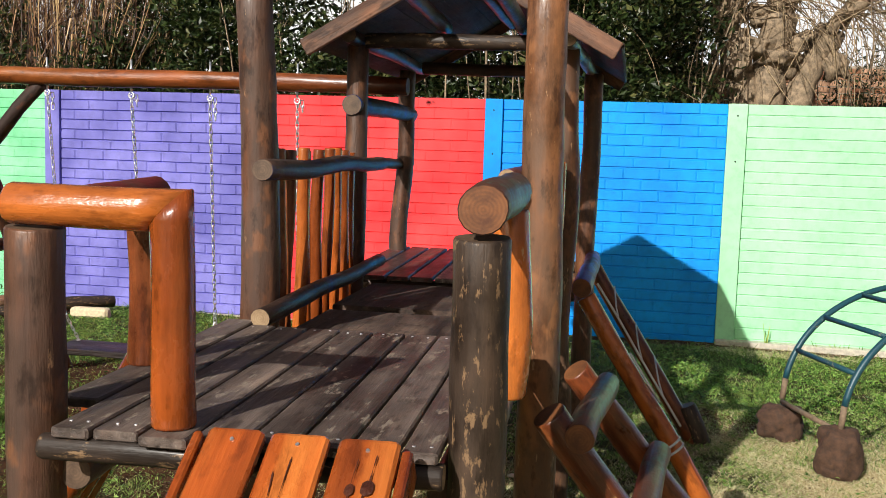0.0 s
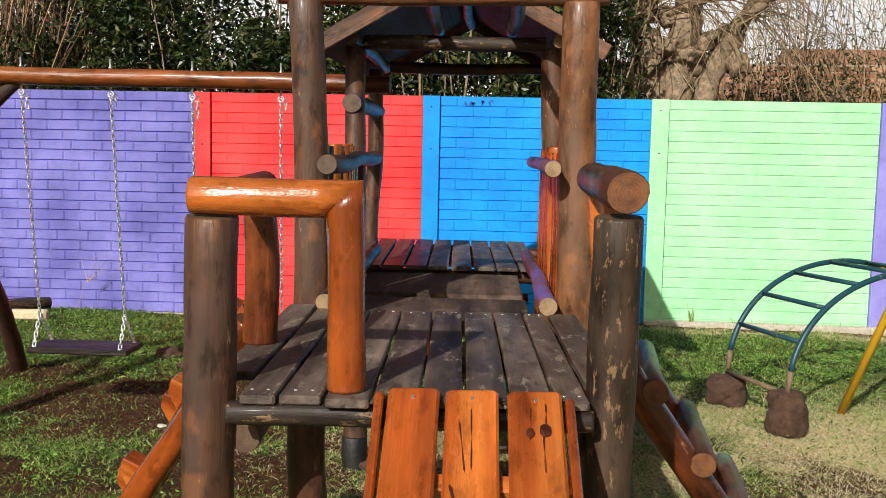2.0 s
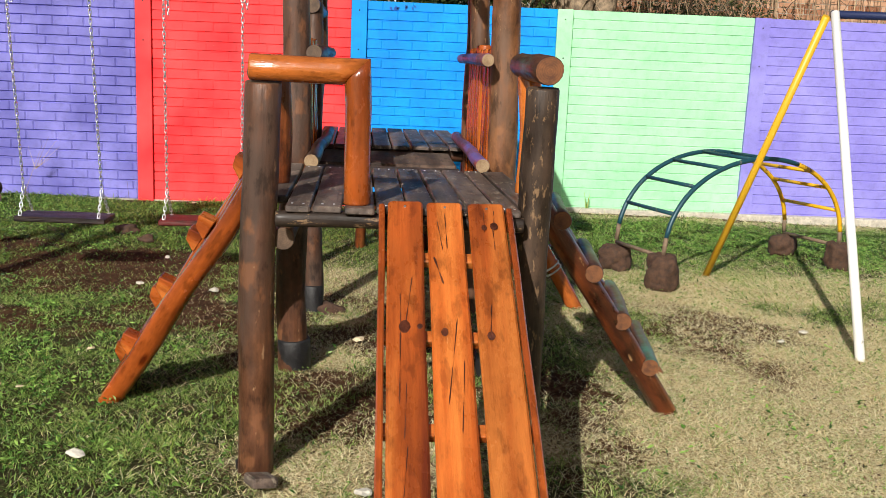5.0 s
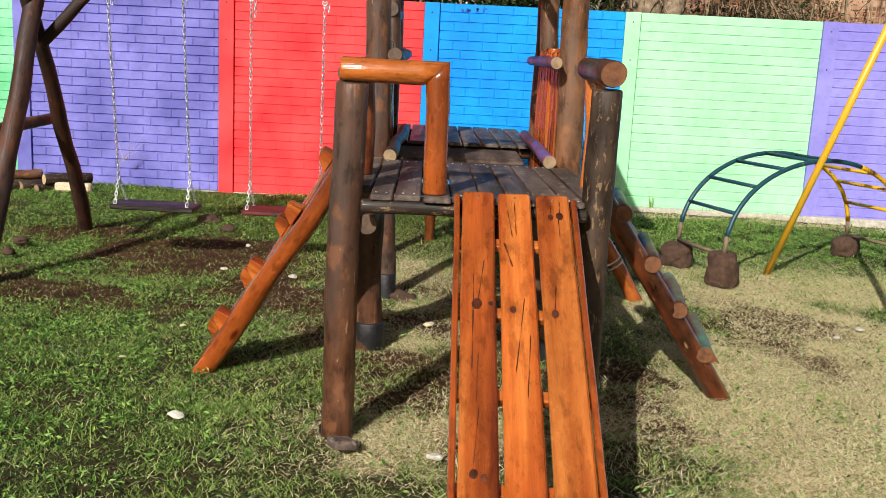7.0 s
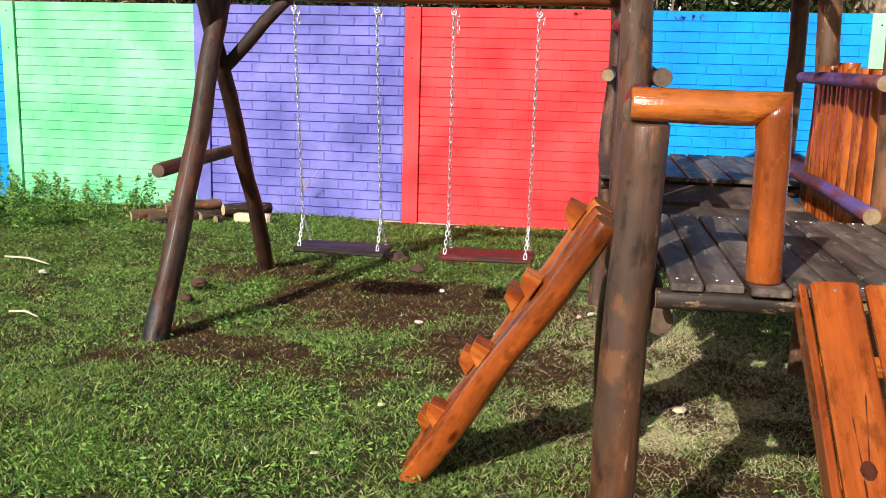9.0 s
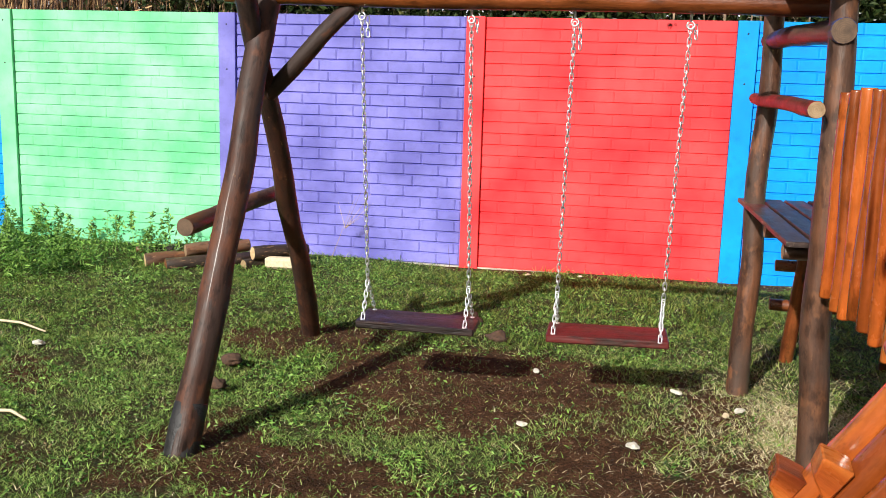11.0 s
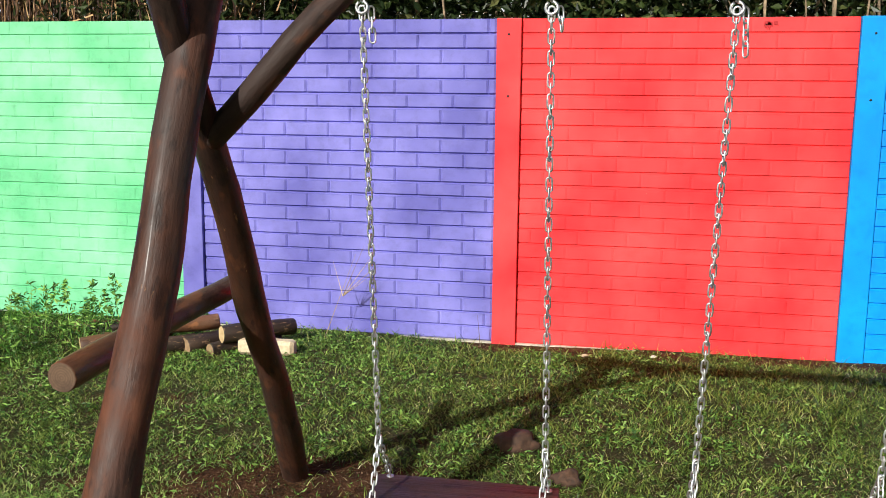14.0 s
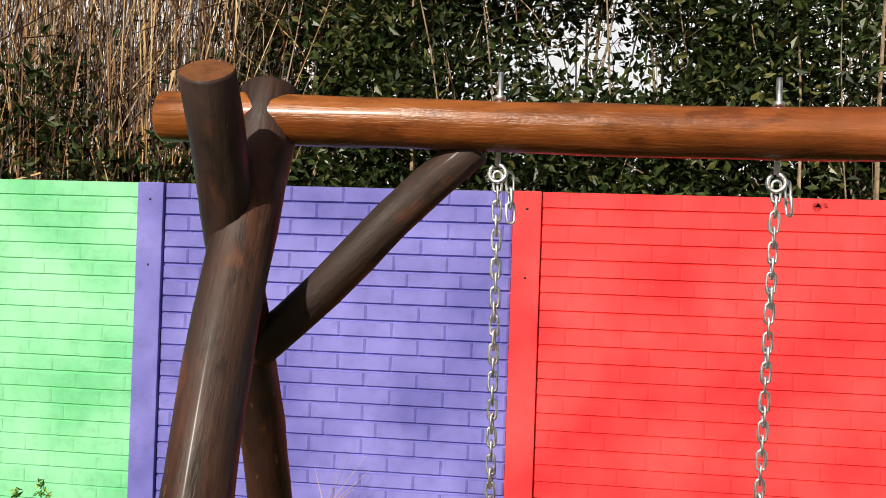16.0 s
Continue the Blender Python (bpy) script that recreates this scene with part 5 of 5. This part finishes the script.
def leaves_at(centres, s0, s1, aspect, flat=0.0):
    """A folded four-cornered leaf at each centre, turned at random."""
    n = len(centres)
    d = RNG.normal(size=(n, 3))
    d[:, 2] *= (1 - flat)
    d /= np.linalg.norm(d, axis=1)[:, None]
    w = RNG.normal(size=(n, 3))
    w -= d * np.sum(w * d, axis=1)[:, None]
    if flat:
        w[:, 2] *= (1 - flat)
    w /= np.linalg.norm(w, axis=1)[:, None]
    nn = np.cross(d, w)
    s = RNG.uniform(s0, s1, n)[:, None]
    v = np.empty((n, 4, 3))
    v[:, 0] = centres - d * s
    v[:, 1] = centres + w * s * aspect * 0.5 + nn * s * 0.18
    v[:, 2] = centres + d * s - nn * s * 0.15
    v[:, 3] = centres - w * s * aspect * 0.5 + nn * s * 0.18
    k = np.arange(n)[:, None] * 4
    return v.reshape(-1, 3), (k + np.array([0, 1, 2])).tolist() + (k + np.array([0, 2, 3])).tolist()


build_lawn()


def strands(roots, tips, bow, radius, segs=5, sides=3):
    """Thin bowed stalks as one vertex and face list; roots, tips, bow: n x 3, radius: n."""
    n = len(roots)
    t = np.linspace(0, 1, segs + 1)
    mid = roots[:, None] * (1 - t)[None, :, None] + tips[:, None] * t[None, :, None] + bow[:, None] * (4 * t * (1 - t))[None, :, None]
    d = tips - roots
    d /= np.linalg.norm(d, axis=1)[:, None]
    ref = np.where(np.abs(d[:, 2:3]) > 0.9, np.array([[1.0, 0, 0]]), np.array([[0, 0, 1.0]]))
    u = np.cross(d, ref)
    u /= np.linalg.norm(u, axis=1)[:, None]
    w = np.cross(d, u)
    taper = (1 - 0.75 * t)[None, :, None]
    v = np.empty((n, segs + 1, sides, 3))
    for s in range(sides):
        a = 2 * np.pi * s / sides
        v[:, :, s] = mid + (u * np.cos(a) + w * np.sin(a))[:, None] * radius[:, None, None] * taper
    base = (np.arange(n) * (segs + 1) * sides)[:, None, None]
    k = np.arange(segs)[None, :, None] * sides
    faces = []
    for s in range(sides):
        s2 = (s + 1) % sides
        q = np.stack((base + k + s, base + k + s2, base + k + sides + s2, base + k + sides + s), -1).reshape(-1, 4)
        faces.append(q)
    return v.reshape(-1, 3), np.concatenate(faces)


def build_weeds():
    """Leafy weeds along the foot of the wall on the far side of the swings."""
    n = 120
    x = RNG.uniform(-7.7, -5.3, n)
    x[:14] = RNG.uniform(-5.3, -4.9, 14)
    y = RNG.uniform(7.3, 8.75, n) + 0.12 * (x + 6)
    keep = x < -5.0 - 0.9 * (8.4 - y)
    x, y = x[keep], np.clip(y[keep], 6.5, 8.8)
    n = len(x)
    h = RNG.uniform(0.16, 0.42, n)
    roots = np.stack((x, y, np.zeros(n)), -1)
    tips = roots + np.stack((RNG.normal(0, 0.05, n), RNG.normal(0, 0.05, n), h), -1)
    v, f = strands(roots, tips, RNG.normal(0, 0.01, (n, 3)), np.full(n, 0.004), 3)
    soup("weed_stems", v, f, CLOVER, "thin upright weed stems by the wall", "weeds")
    k = RNG.integers(0, n, 9000)
    s = RNG.uniform(0.1, 1.05, 9000)[:, None]
    c = roots[k] + (tips - roots)[k] * s + RNG.normal(0, 1, (9000, 3)) * (0.045 * (1.25 - s)) * np.array([1, 1, 0.5])
    c[:, 2] = np.maximum(c[:, 2], 0.02)
    v, f = leaves_at(c, 0.012, 0.03, 0.6, 0.3)
    soup("weed_leaves", v, f, CLOVER, "leafy green weeds along the wall foot", "weeds")
    # one thin bare stalk against the violet panel
    roots = np.array([[-4.25, 8.8, 0.0]] * 1 + [[-4.13, 8.82, 0.28]] * 5 + [[-3.25, 8.85, 0.0]])
    tips = np.array([[-4.05, 8.84, 0.55], [-3.95, 8.85, 0.42], [-3.9, 8.84, 0.5], [-4.0, 8.85, 0.6], [-4.2, 8.84, 0.5], [-3.92, 8.86, 0.58], [-3.27, 8.85, 0.2]])
    v, f = strands(roots, tips, np.zeros((7, 3)), np.full(7, 0.003), 3)
    soup("dry_stalk", v, f, TWIG, "thin bare weed stalk before the wall", "weeds")
    # fresh blades at the foot of the pale green panel
    n = 26
    x = np.concatenate((np.full(5, 1.24), RNG.uniform(1.6, 2.6, n - 5))) + RNG.normal(0, 0.012, n)
    hh = np.concatenate((RNG.uniform(0.14, 0.22, 5), RNG.uniform(0.03, 0.09, n - 5)))
    roots = np.stack((x, np.full(n, 8.93), np.full(n, 0.04)), -1)
    v, f = strands(roots, roots + np.stack((RNG.normal(0, 0.02, n), RNG.normal(0, 0.01, n), hh), -1), np.zeros((n, 3)), np.full(n, 0.006), 3)
    soup("wall_shoots", v, f, GRASS, "green shoots at the wall foot", "weeds")


build_weeds()


def build_canes():
    n = 2600
    x = RNG.uniform(-10.5, -5.15, n)
    y = RNG.uniform(9.35, 11.4, n)
    h = RNG.uniform(2.4, 5.4, n)
    r = RNG.uniform(0.004, 0.010, n)
    thick = RNG.random(n) < 0.05
    r[thick] = RNG.uniform(0.012, 0.018, thick.sum())
    roots = np.stack((x, y, np.zeros(n)), -1)
    lean = RNG.normal(0.03, 0.10, n)
    tips = roots + np.stack((lean * h, RNG.normal(0, 0.12, n) * h * 0.6, h), -1)
    bow = np.stack((RNG.normal(0, 0.10, n), RNG.normal(0, 0.08, n), np.zeros(n)), -1)
    tips[:, 1] = np.maximum(tips[:, 1], 9.3)
    bow[:, 1] = np.abs(bow[:, 1]) * 0.5
    v, f = strands(roots, tips, bow, r, 6)
    soup("cane_thicket", v, f, CANE, "dense dry brown cane thicket behind the wall", "canes")
    n = 520
    x = RNG.uniform(-8.5, -4.6, n)
    roots = np.stack((x, RNG.uniform(9.3, 10.2, n), RNG.uniform(1.6, 3.2, n)), -1)
    tips = roots + np.stack((RNG.normal(0.25, 0.5, n), RNG.normal(0, 0.2, n), RNG.normal(0.55, 0.5, n)), -1)
    tips[:, 1] = np.maximum(tips[:, 1], 9.25)
    v, f = strands(roots, tips, np.abs(RNG.normal(0, 0.05, (n, 3))), RNG.uniform(0.003, 0.007, n), 5)
    soup("broken_canes", v, f, CANE, "broken slanting canes in the thicket", "canes")
    n = 16000
    c = np.stack((RNG.uniform(-10.5, -4.9, n), RNG.uniform(9.3, 11.2, n), RNG.uniform(1.3, 5.2, n)), -1)
    d = np.stack((RNG.normal(0, 0.06, n), RNG.normal(0, 0.06, n), -RNG.uniform(0.08, 0.32, n)), -1)
    w = np.stack((RNG.normal(0, 1, n), RNG.normal(0, 1, n), np.zeros(n)), -1)
    w *= (RNG.uniform(0.003, 0.009, n) / np.linalg.norm(w, axis=1))[:, None]
    v = np.stack((c - w, c + w, c + d + w * 0.2, c + d - w * 0.2), 1).reshape(-1, 3)
    f = (np.arange(n)[:, None] * 4 + np.array([0, 1, 2, 3])).tolist()
    soup("cane_leaves", v, f, CANE, "hanging dead cane leaves", "canes")


build_canes()


def clumped(count, clumps, spread, box, keepfn):
    c = np.stack([RNG.uniform(box[2 * i], box[2 * i + 1], clumps) for i in range(3)], -1)
    c = c[RNG.random(clumps) < keepfn(c[:, 0], c[:, 1], c[:, 2])]
    k = RNG.integers(0, len(c), count)
    return c[k] + RNG.normal(0, 1, (count, 3)) * spread


def build_hedge():
    def dense(x, y, z):
        gap = 1.6 * bell(x, z, -2.85, 3.10, 0.62, 0.36) + 0.8 * bell(x, z, -1.2, 3.4, 0.45, 0.3) + 0.6 * bell(x, z, -0.7, 3.9, 0.5, 0.5)
        return np.clip(1.0 - 1.05 * gap - 0.25 * np.clip(z - 3.3, 0, 2), 0.0, 1) * np.clip((x + 5.5) / 0.5, 0.05, 1) * np.clip((0.75 - x) / 0.5, 0, 1)

    c = clumped(125000, 1300, 0.14, (-5.4, 0.7, 9.45, 11.6, 1.1, 5.0), dense)
    c[:, 1] = np.maximum(c[:, 1], 9.2)
    v, f = leaves_at(c, 0.024, 0.050, 1.0, 0.2)
    soup("hedge_leaves", v, f, HEDGE, "dark glossy evergreen hedge leaves above the wall", "hedge")
    c = clumped(9000, 130, 0.14, (-7.2, -4.8, 9.3, 9.9, 1.4, 2.9), lambda x, y, z: np.clip(2.6 - z, 0.1, 1) * 0.8)
    c[:, 1] = np.maximum(c[:, 1], 9.22)
    v, f = leaves_at(c, 0.03, 0.055, 0.8, 0.2)
    soup("undergrowth_leaves", v, f, HEDGE, "green creeper leaves among the canes", "undergrowth")
    n = 90
    x = RNG.uniform(-5.2, 0.6, n)
    roots = np.stack((x, RNG.uniform(9.6, 11.6, n), np.zeros(n)), -1)
    tips = roots + np.stack((RNG.normal(0, 0.5, n), RNG.normal(0, 0.3, n), RNG.uniform(2.6, 5.4, n)), -1)
    r = RNG.uniform(0.008, 0.02, n)
    r[:9] = RNG.uniform(0.02, 0.03, 9)
    v, f = strands(roots, tips, RNG.normal(0, 0.12, (n, 3)), r, 7, 5)
    soup("hedge_stems", v, f, BARK, "grey brown hedge stems", "hedge")
    n = 900
    roots = np.stack((RNG.uniform(-5.2, 0.6, n), RNG.uniform(9.5, 11.5, n), RNG.uniform(1.6, 4.4, n)), -1)
    tips = roots + RNG.normal(0, 0.28, (n, 3)) + np.array([0, 0, 0.25])
    v, f = strands(roots, tips, RNG.normal(0, 0.05, (n, 3)), RNG.uniform(0.003, 0.006, n), 4)
    soup("hedge_twigs", v, f, TWIG, "thin tangled hedge twigs", "hedge")


build_hedge()


def build_willow():
    t = thing("willow_tree", (1.35, 11.0, 0), "old pollarded willow with knobbly limbs and bare shoots", "tree")
    rng = random.Random(9)
    stems = [((1.18, 11.0, 0.0), (1.20, 11.0, 1.3), (1.10, 10.98, 2.35), (0.98, 10.9, 2.95)), ((1.36, 11.05, 0.0), (1.36, 11.0, 1.4), (1.34, 10.95, 2.4), (1.42, 10.9, 3.1)),
             ((1.5, 11.05, 0.0), (1.5, 11.0, 1.4), (1.66, 11.0, 2.35), (1.98, 10.95, 2.95))]
    radii = ((0.24, 0.19, 0.15, 0.17), (0.25, 0.18, 0.15, 0.17), (0.23, 0.17, 0.13, 0.14))
    bm = bmesh.new()
    for pts, rad in zip(stems, radii):
        fine, fr = [], []
        P = [Vector(p) for p in pts]
        for i in range(3):
            for k in range(6):
                f = k / 6
                q = P[i] * (1 - f) + P[i + 1] * f
                q += Vector((noise.noise(q * 2.3), noise.noise(q * 2.9 + Vector((5, 0, 0))), 0)) * 0.05
                fine.append(q)
                fr.append((rad[i] * (1 - f) + rad[i + 1] * f) * (1 + 0.22 * noise.noise(q * 6)))
        tube_data("trunk", fine, fr, [], 14, True, bm)
    for v in bm.verts:
        v.co += Vector((noise.noise(v.co * 9), noise.noise(v.co * 9 + Vector((3, 1, 7))), noise.noise(v.co * 7 + Vector((8, 2, 1))))) * 0.035
    part("trunk", mesh_of(bm, "trunk", [BARK]), t)
    heads = []
    for k, (base, tip, r) in enumerate((((1.0, 10.9, 2.75), (0.55, 10.8, 3.75), 0.09), ((1.05, 10.9, 2.9), (0.95, 10.7, 3.9), 0.08), ((1.4, 10.9, 2.9), (1.25, 10.8, 4.1), 0.10), ((1.45, 10.9, 2.95), (1.85, 10.8, 4.0), 0.09), ((1.95, 10.95, 2.85), (2.5, 10.8, 3.7), 0.08), ((1.85, 10.9, 2.8), (2.35, 10.7, 3.3), 0.07))):
        a, b = Vector(base), Vector(tip)
        pts = [a + (b - a) * (i / 7) + Vector((noise.noise(a * 3 + Vector((0, 0, i))), 0, noise.noise(b * 2 + Vector((0, i, 0))))) * 0.07 for i in range(8)]
        part("limb", tube_data("limb", pts, [r * (1 - 0.07 * i) * (1 + 0.25 * noise.noise(p * 8)) for i, p in enumerate(pts)], [BARK], 10), t)
        heads += [p for p in pts[1:]]
    for k in range(9):
        p = Vector((rng.uniform(0.85, 2.1), rng.uniform(10.75, 10.95), rng.uniform(2.45, 3.15)))
        part("knob", lump_data("knob", (rng.uniform(0.09, 0.17), 0.11, rng.uniform(0.09, 0.16)), [BARK], 80 + k, 0.5, 3), t, Matrix.Translation(p))
    n = 360
    pick = [heads[rng.randrange(len(heads))] for _ in range(n)]
    roots = np.array([tuple(p) for p in pick]) + RNG.normal(0, 0.05, (n, 3))
    tips = roots + np.stack((RNG.normal(0.25, 0.7, n), RNG.normal(-0.1, 0.4, n), RNG.normal(0.15, 0.75, n)), -1)
    droop = RNG.random(n) < 0.35
    tips[droop] = roots[droop] + np.stack((RNG.normal(0.7, 0.6, droop.sum()), RNG.normal(-0.15, 0.2, droop.sum()), -RNG.uniform(0.3, 1.5, droop.sum())), -1)
    bow = np.stack((np.zeros(n), np.zeros(n), np.where(droop, 0.35, 0.05)), -1) + RNG.normal(0, 0.06, (n, 3))
    v, f = strands(roots, tips, bow, RNG.uniform(0.004, 0.011, n), 8)
    soup("crown", v, f, TWIG, parent=t)


build_willow()


def build_thicket():
    """Bare shrubs and trees in the distance behind the wall."""
    n = 850
    side = RNG.random(n) < 0.25
    x = np.where(side, RNG.uniform(-0.2, 0.7, n), RNG.uniform(2.2, 11.0, n))
    y = np.where(side, RNG.uniform(10.6, 12.4, n), RNG.uniform(11.5, 17.0, n))
    roots = np.stack((x, y, RNG.uniform(0.0, 0.8, n)), -1)
    tips = roots + np.stack((RNG.normal(0, 0.7, n), RNG.normal(0, 0.5, n), RNG.uniform(1.4, 4.6, n)), -1)
    v, f = strands(roots, tips, RNG.normal(0, 0.16, (n, 3)), RNG.uniform(0.006, 0.016, n), 6)
    soup("bare_shrub_stems", v, f, TWIG, "bare winter shrub stems behind the wall", "shrub")
    k = RNG.integers(0, n, 2600)
    s = RNG.uniform(0.35, 1.0, 2600)[:, None]
    r2 = roots[k] * (1 - s) + tips[k] * s
    t2 = r2 + np.stack((RNG.normal(0, 0.35, 2600), RNG.normal(0, 0.3, 2600), RNG.normal(0.25, 0.35, 2600)), -1)
    v, f = strands(r2, t2, RNG.normal(0, 0.05, (2600, 3)), RNG.uniform(0.003, 0.007, 2600), 4)
    soup("bare_shrub_twigs", v, f, TWIG, "fine bare shrub twigs", "shrub")
    for cx, cy, cz, sx, sz, n in ((0.25, 10.7, 2.0, 0.30, 0.40, 5000), (3.1, 12.3, 1.9, 0.55, 0.5, 8000), (5.4, 14.0, 2.0, 0.8, 0.6, 6000)):
        c = np.stack((RNG.normal(cx, sx, n), RNG.normal(cy, 0.3, n), RNG.normal(cz, sz, n)), -1)
        c[:, 2] = np.abs(c[:, 2])
        v, f = leaves_at(c, 0.02, 0.045, 0.55, 0.1)
        soup("evergreen_bush", v, f, HEDGE, "dark evergreen bush behind the wall", "bush")


build_thicket()


def build_haze():
    """Bright hazy sky low in the distance."""
    m = Mat("hazy bright sky")
    geo = m.t.nodes.new("ShaderNodeNewGeometry")
    f = m.noise(geo.outputs["Position"], 0.02, 4, 0.6)
    em = m.t.nodes.new("ShaderNodeEmission")
    em.inputs["Strength"].default_value = 1.0
    m.link(m.ramp(f, [(0.3, (0.80, 0.87, 0.96)), (0.65, (1.0, 1.0, 1.0))]), em.inputs[0])
    m.link(em.outputs[0], m.t.nodes["Material Output"].inputs["Surface"])
    bm = bmesh.new()
    rows = []
    for z in (-2, 14, 30, 46):
        rows.append([bm.verts.new((140 * math.sin(a), 140 * math.cos(a), z)) for a in [radians(-62 + 4 * k) for k in range(32)]])
    for a, b in zip(rows, rows[1:]):
        for k in range(31):
            bm.faces.new((a[k], a[k + 1], b[k + 1], b[k]))
    tagged(part("backdrop", mesh_of(bm, "backdrop", [m.m], True), None), "bright hazy white sky low over the horizon", "sky", "", "structure")


build_haze()


def build_neighbour():
    """Brick wall and a pale house far behind."""
    brick_mat = leaf_material("weathered orange brick", [(0.15, (0.22, 0.085, 0.045)), (0.5, (0.40, 0.185, 0.10)), (0.9, (0.58, 0.36, 0.23))], 0.9, 0.0, 3.0)
    mortar = plain("old lime mortar", (0.42, 0.36, 0.29), 0.95, 0.0, 0.25, 12.0, 0.5)
    wall = part("wall_back", slab("wall_back", -0.6, 9.0, 13.3, 13.5, 0, 2.72, mortar, 0.01), None)
    tagged(wall, "old orange brick garden wall behind", "wall", "", "structure")
    vs, fs = [], []
    for row in range(22, 36):
        z = row * 0.075 + 0.003
        for i in range(39):
            x = -0.6 + i * 0.245 + (0.12 if row % 2 else 0)
            k = len(vs)
            d = random.uniform(0.004, 0.014)
            vs += [(x, 13.3 - d, z), (x + 0.232, 13.3 - d, z), (x + 0.232, 13.3 - d, z + 0.063), (x, 13.3 - d, z + 0.063), (x, 13.31, z), (x + 0.232, 13.31, z), (x + 0.232, 13.31, z + 0.063), (x, 13.31, z + 0.063)]
            fs += [(k, k + 1, k + 2, k + 3), (k + 4, k, k + 3, k + 7), (k + 1, k + 5, k + 6, k + 2), (k + 3, k + 2, k + 6, k + 7), (k + 4, k + 5, k + 1, k)]
    soup("bricks", vs, fs, brick_mat, parent=wall)
    white = plain("white house render", (0.75, 0.74, 0.70), 0.9, 0.0, 0.08, 3.0, 0.2)
    h = thing("house", (7.6, 24, 0), "small white rendered house in the distance", "house")
    part("wall", slab("wall", 6.2, 9.0, 22.5, 26, 0, 3.0, white, 0.01), h)
    bm = bmesh.new()
    pts = [(5.9, 22.2, 3.0), (9.3, 22.2, 3.0), (9.3, 26.3, 3.0), (5.9, 26.3, 3.0), (5.9, 24.2, 4.1), (9.3, 24.2, 4.1)]
    q = [bm.verts.new(p) for p in pts]
    for ids in ((0, 1, 5, 4), (2, 3, 4, 5), (0, 4, 3), (1, 2, 5), (3, 2, 1, 0)):
        bm.faces.new([q[i] for i in ids])
    part("roof", mesh_of(bm, "roof", [plain("clay roof", (0.28, 0.12, 0.07), 0.9, 0, 0.3, 5.0)]), h)


build_neighbour()


# ---- relief blocks of the wall plates ----
def build_relief():
    rng = random.Random(3)
    for k, hue, panel, left, right, mat in WALL_PANELS:
        if k in (0, 8):
            continue
        for row in range(22):
            z = ROW * (row + 0.5)
            if z > 1.96:
                z -= 0.008
            if hue in ("pale_green", "lilac"):
                w = right - left - 0.008
                part("wall_board", relief("wall_board", w, ROW - (0.013 if row == 10 else 0.004), 0.0095, mat), panel, Matrix.Translation(((left + right) / 2, PLATE_Y + 0.0005 + rng.uniform(0, 0.002), z)))
                continue
            step = 0.292
            x = left + 0.004 - (step * 0.5 if row % 2 else 0) - (0.07 if row in (7, 16) else 0)
            while x < right - 0.02:
                a, b = max(x, left + 0.004), min(x + step - 0.001, right - 0.004)
                if b - a > 0.03:
                    part("brick", relief("brick", b - a, ROW - (0.012 if row in (4, 10, 16) else 0.003), 0.016 if hue == "violet" else 0.0105, mat), panel, Matrix.Translation(((a + b) / 2, PLATE_Y + 0.0005 + rng.uniform(0, 0.001), z)))
                x += step
        base = slab("footing", left - 0.15, right, PLATE_Y - (0.10 if k > 5 else 0.03), PLATE_Y + 0.05, -0.2, 0.085 if k > 5 else 0.0, BARE_CONCRETE, 0.012)
        part("footing", base, panel, None, "dusty bare concrete footing strip")


build_relief()


def build_splashes():
    """Small leaf-shaped daubs of darker paint along the top edge."""
    rng = random.Random(17)
    daubs = {"blue": plain("dark blue daub", (0.002, 0.085, 0.42), 0.6), "red": plain("dark red daub", (0.42, 0.008, 0.012), 0.6)}
    for k, hue, panel, left, right, mat in WALL_PANELS:
        for cx, cz, h in ((-0.74, 1.955, "blue"), (-1.62, 1.97, "red"), (-0.60, 1.97, "blue")):
            if h != hue or not left < cx < right:
                continue
            for i in range(5):
                bm = bmesh.new()
                a = rng.uniform(-2.6, -0.5)
                ln, wd = rng.uniform(0.03, 0.055), rng.uniform(0.008, 0.014)
                d, s = Vector((math.cos(a), 0, math.sin(a))), Vector((-math.sin(a), 0, math.cos(a)))
                o = Vector((cx + rng.uniform(-0.05, 0.05), PLATE_Y - 0.0140, min(cz + rng.uniform(-0.01, 0.012), 1.975)))
                ring = [o, o + d * ln * 0.4 + s * wd, o + d * ln, o + d * ln * 0.4 - s * wd]
                low = [bm.verts.new(p + Vector((0, 0.0035, 0))) for p in ring]
                up = [bm.verts.new(p) for p in ring]
                bm.faces.new(up)
                for q in range(4):
                    bm.faces.new((low[q], low[(q + 1) % 4], up[(q + 1) % 4], up[q]))
                bmesh.ops.recalc_face_normals(bm, faces=bm.faces[:])
                part("paint_daub", mesh_of(bm, "paint_daub", [daubs[h]]), panel)


build_splashes()
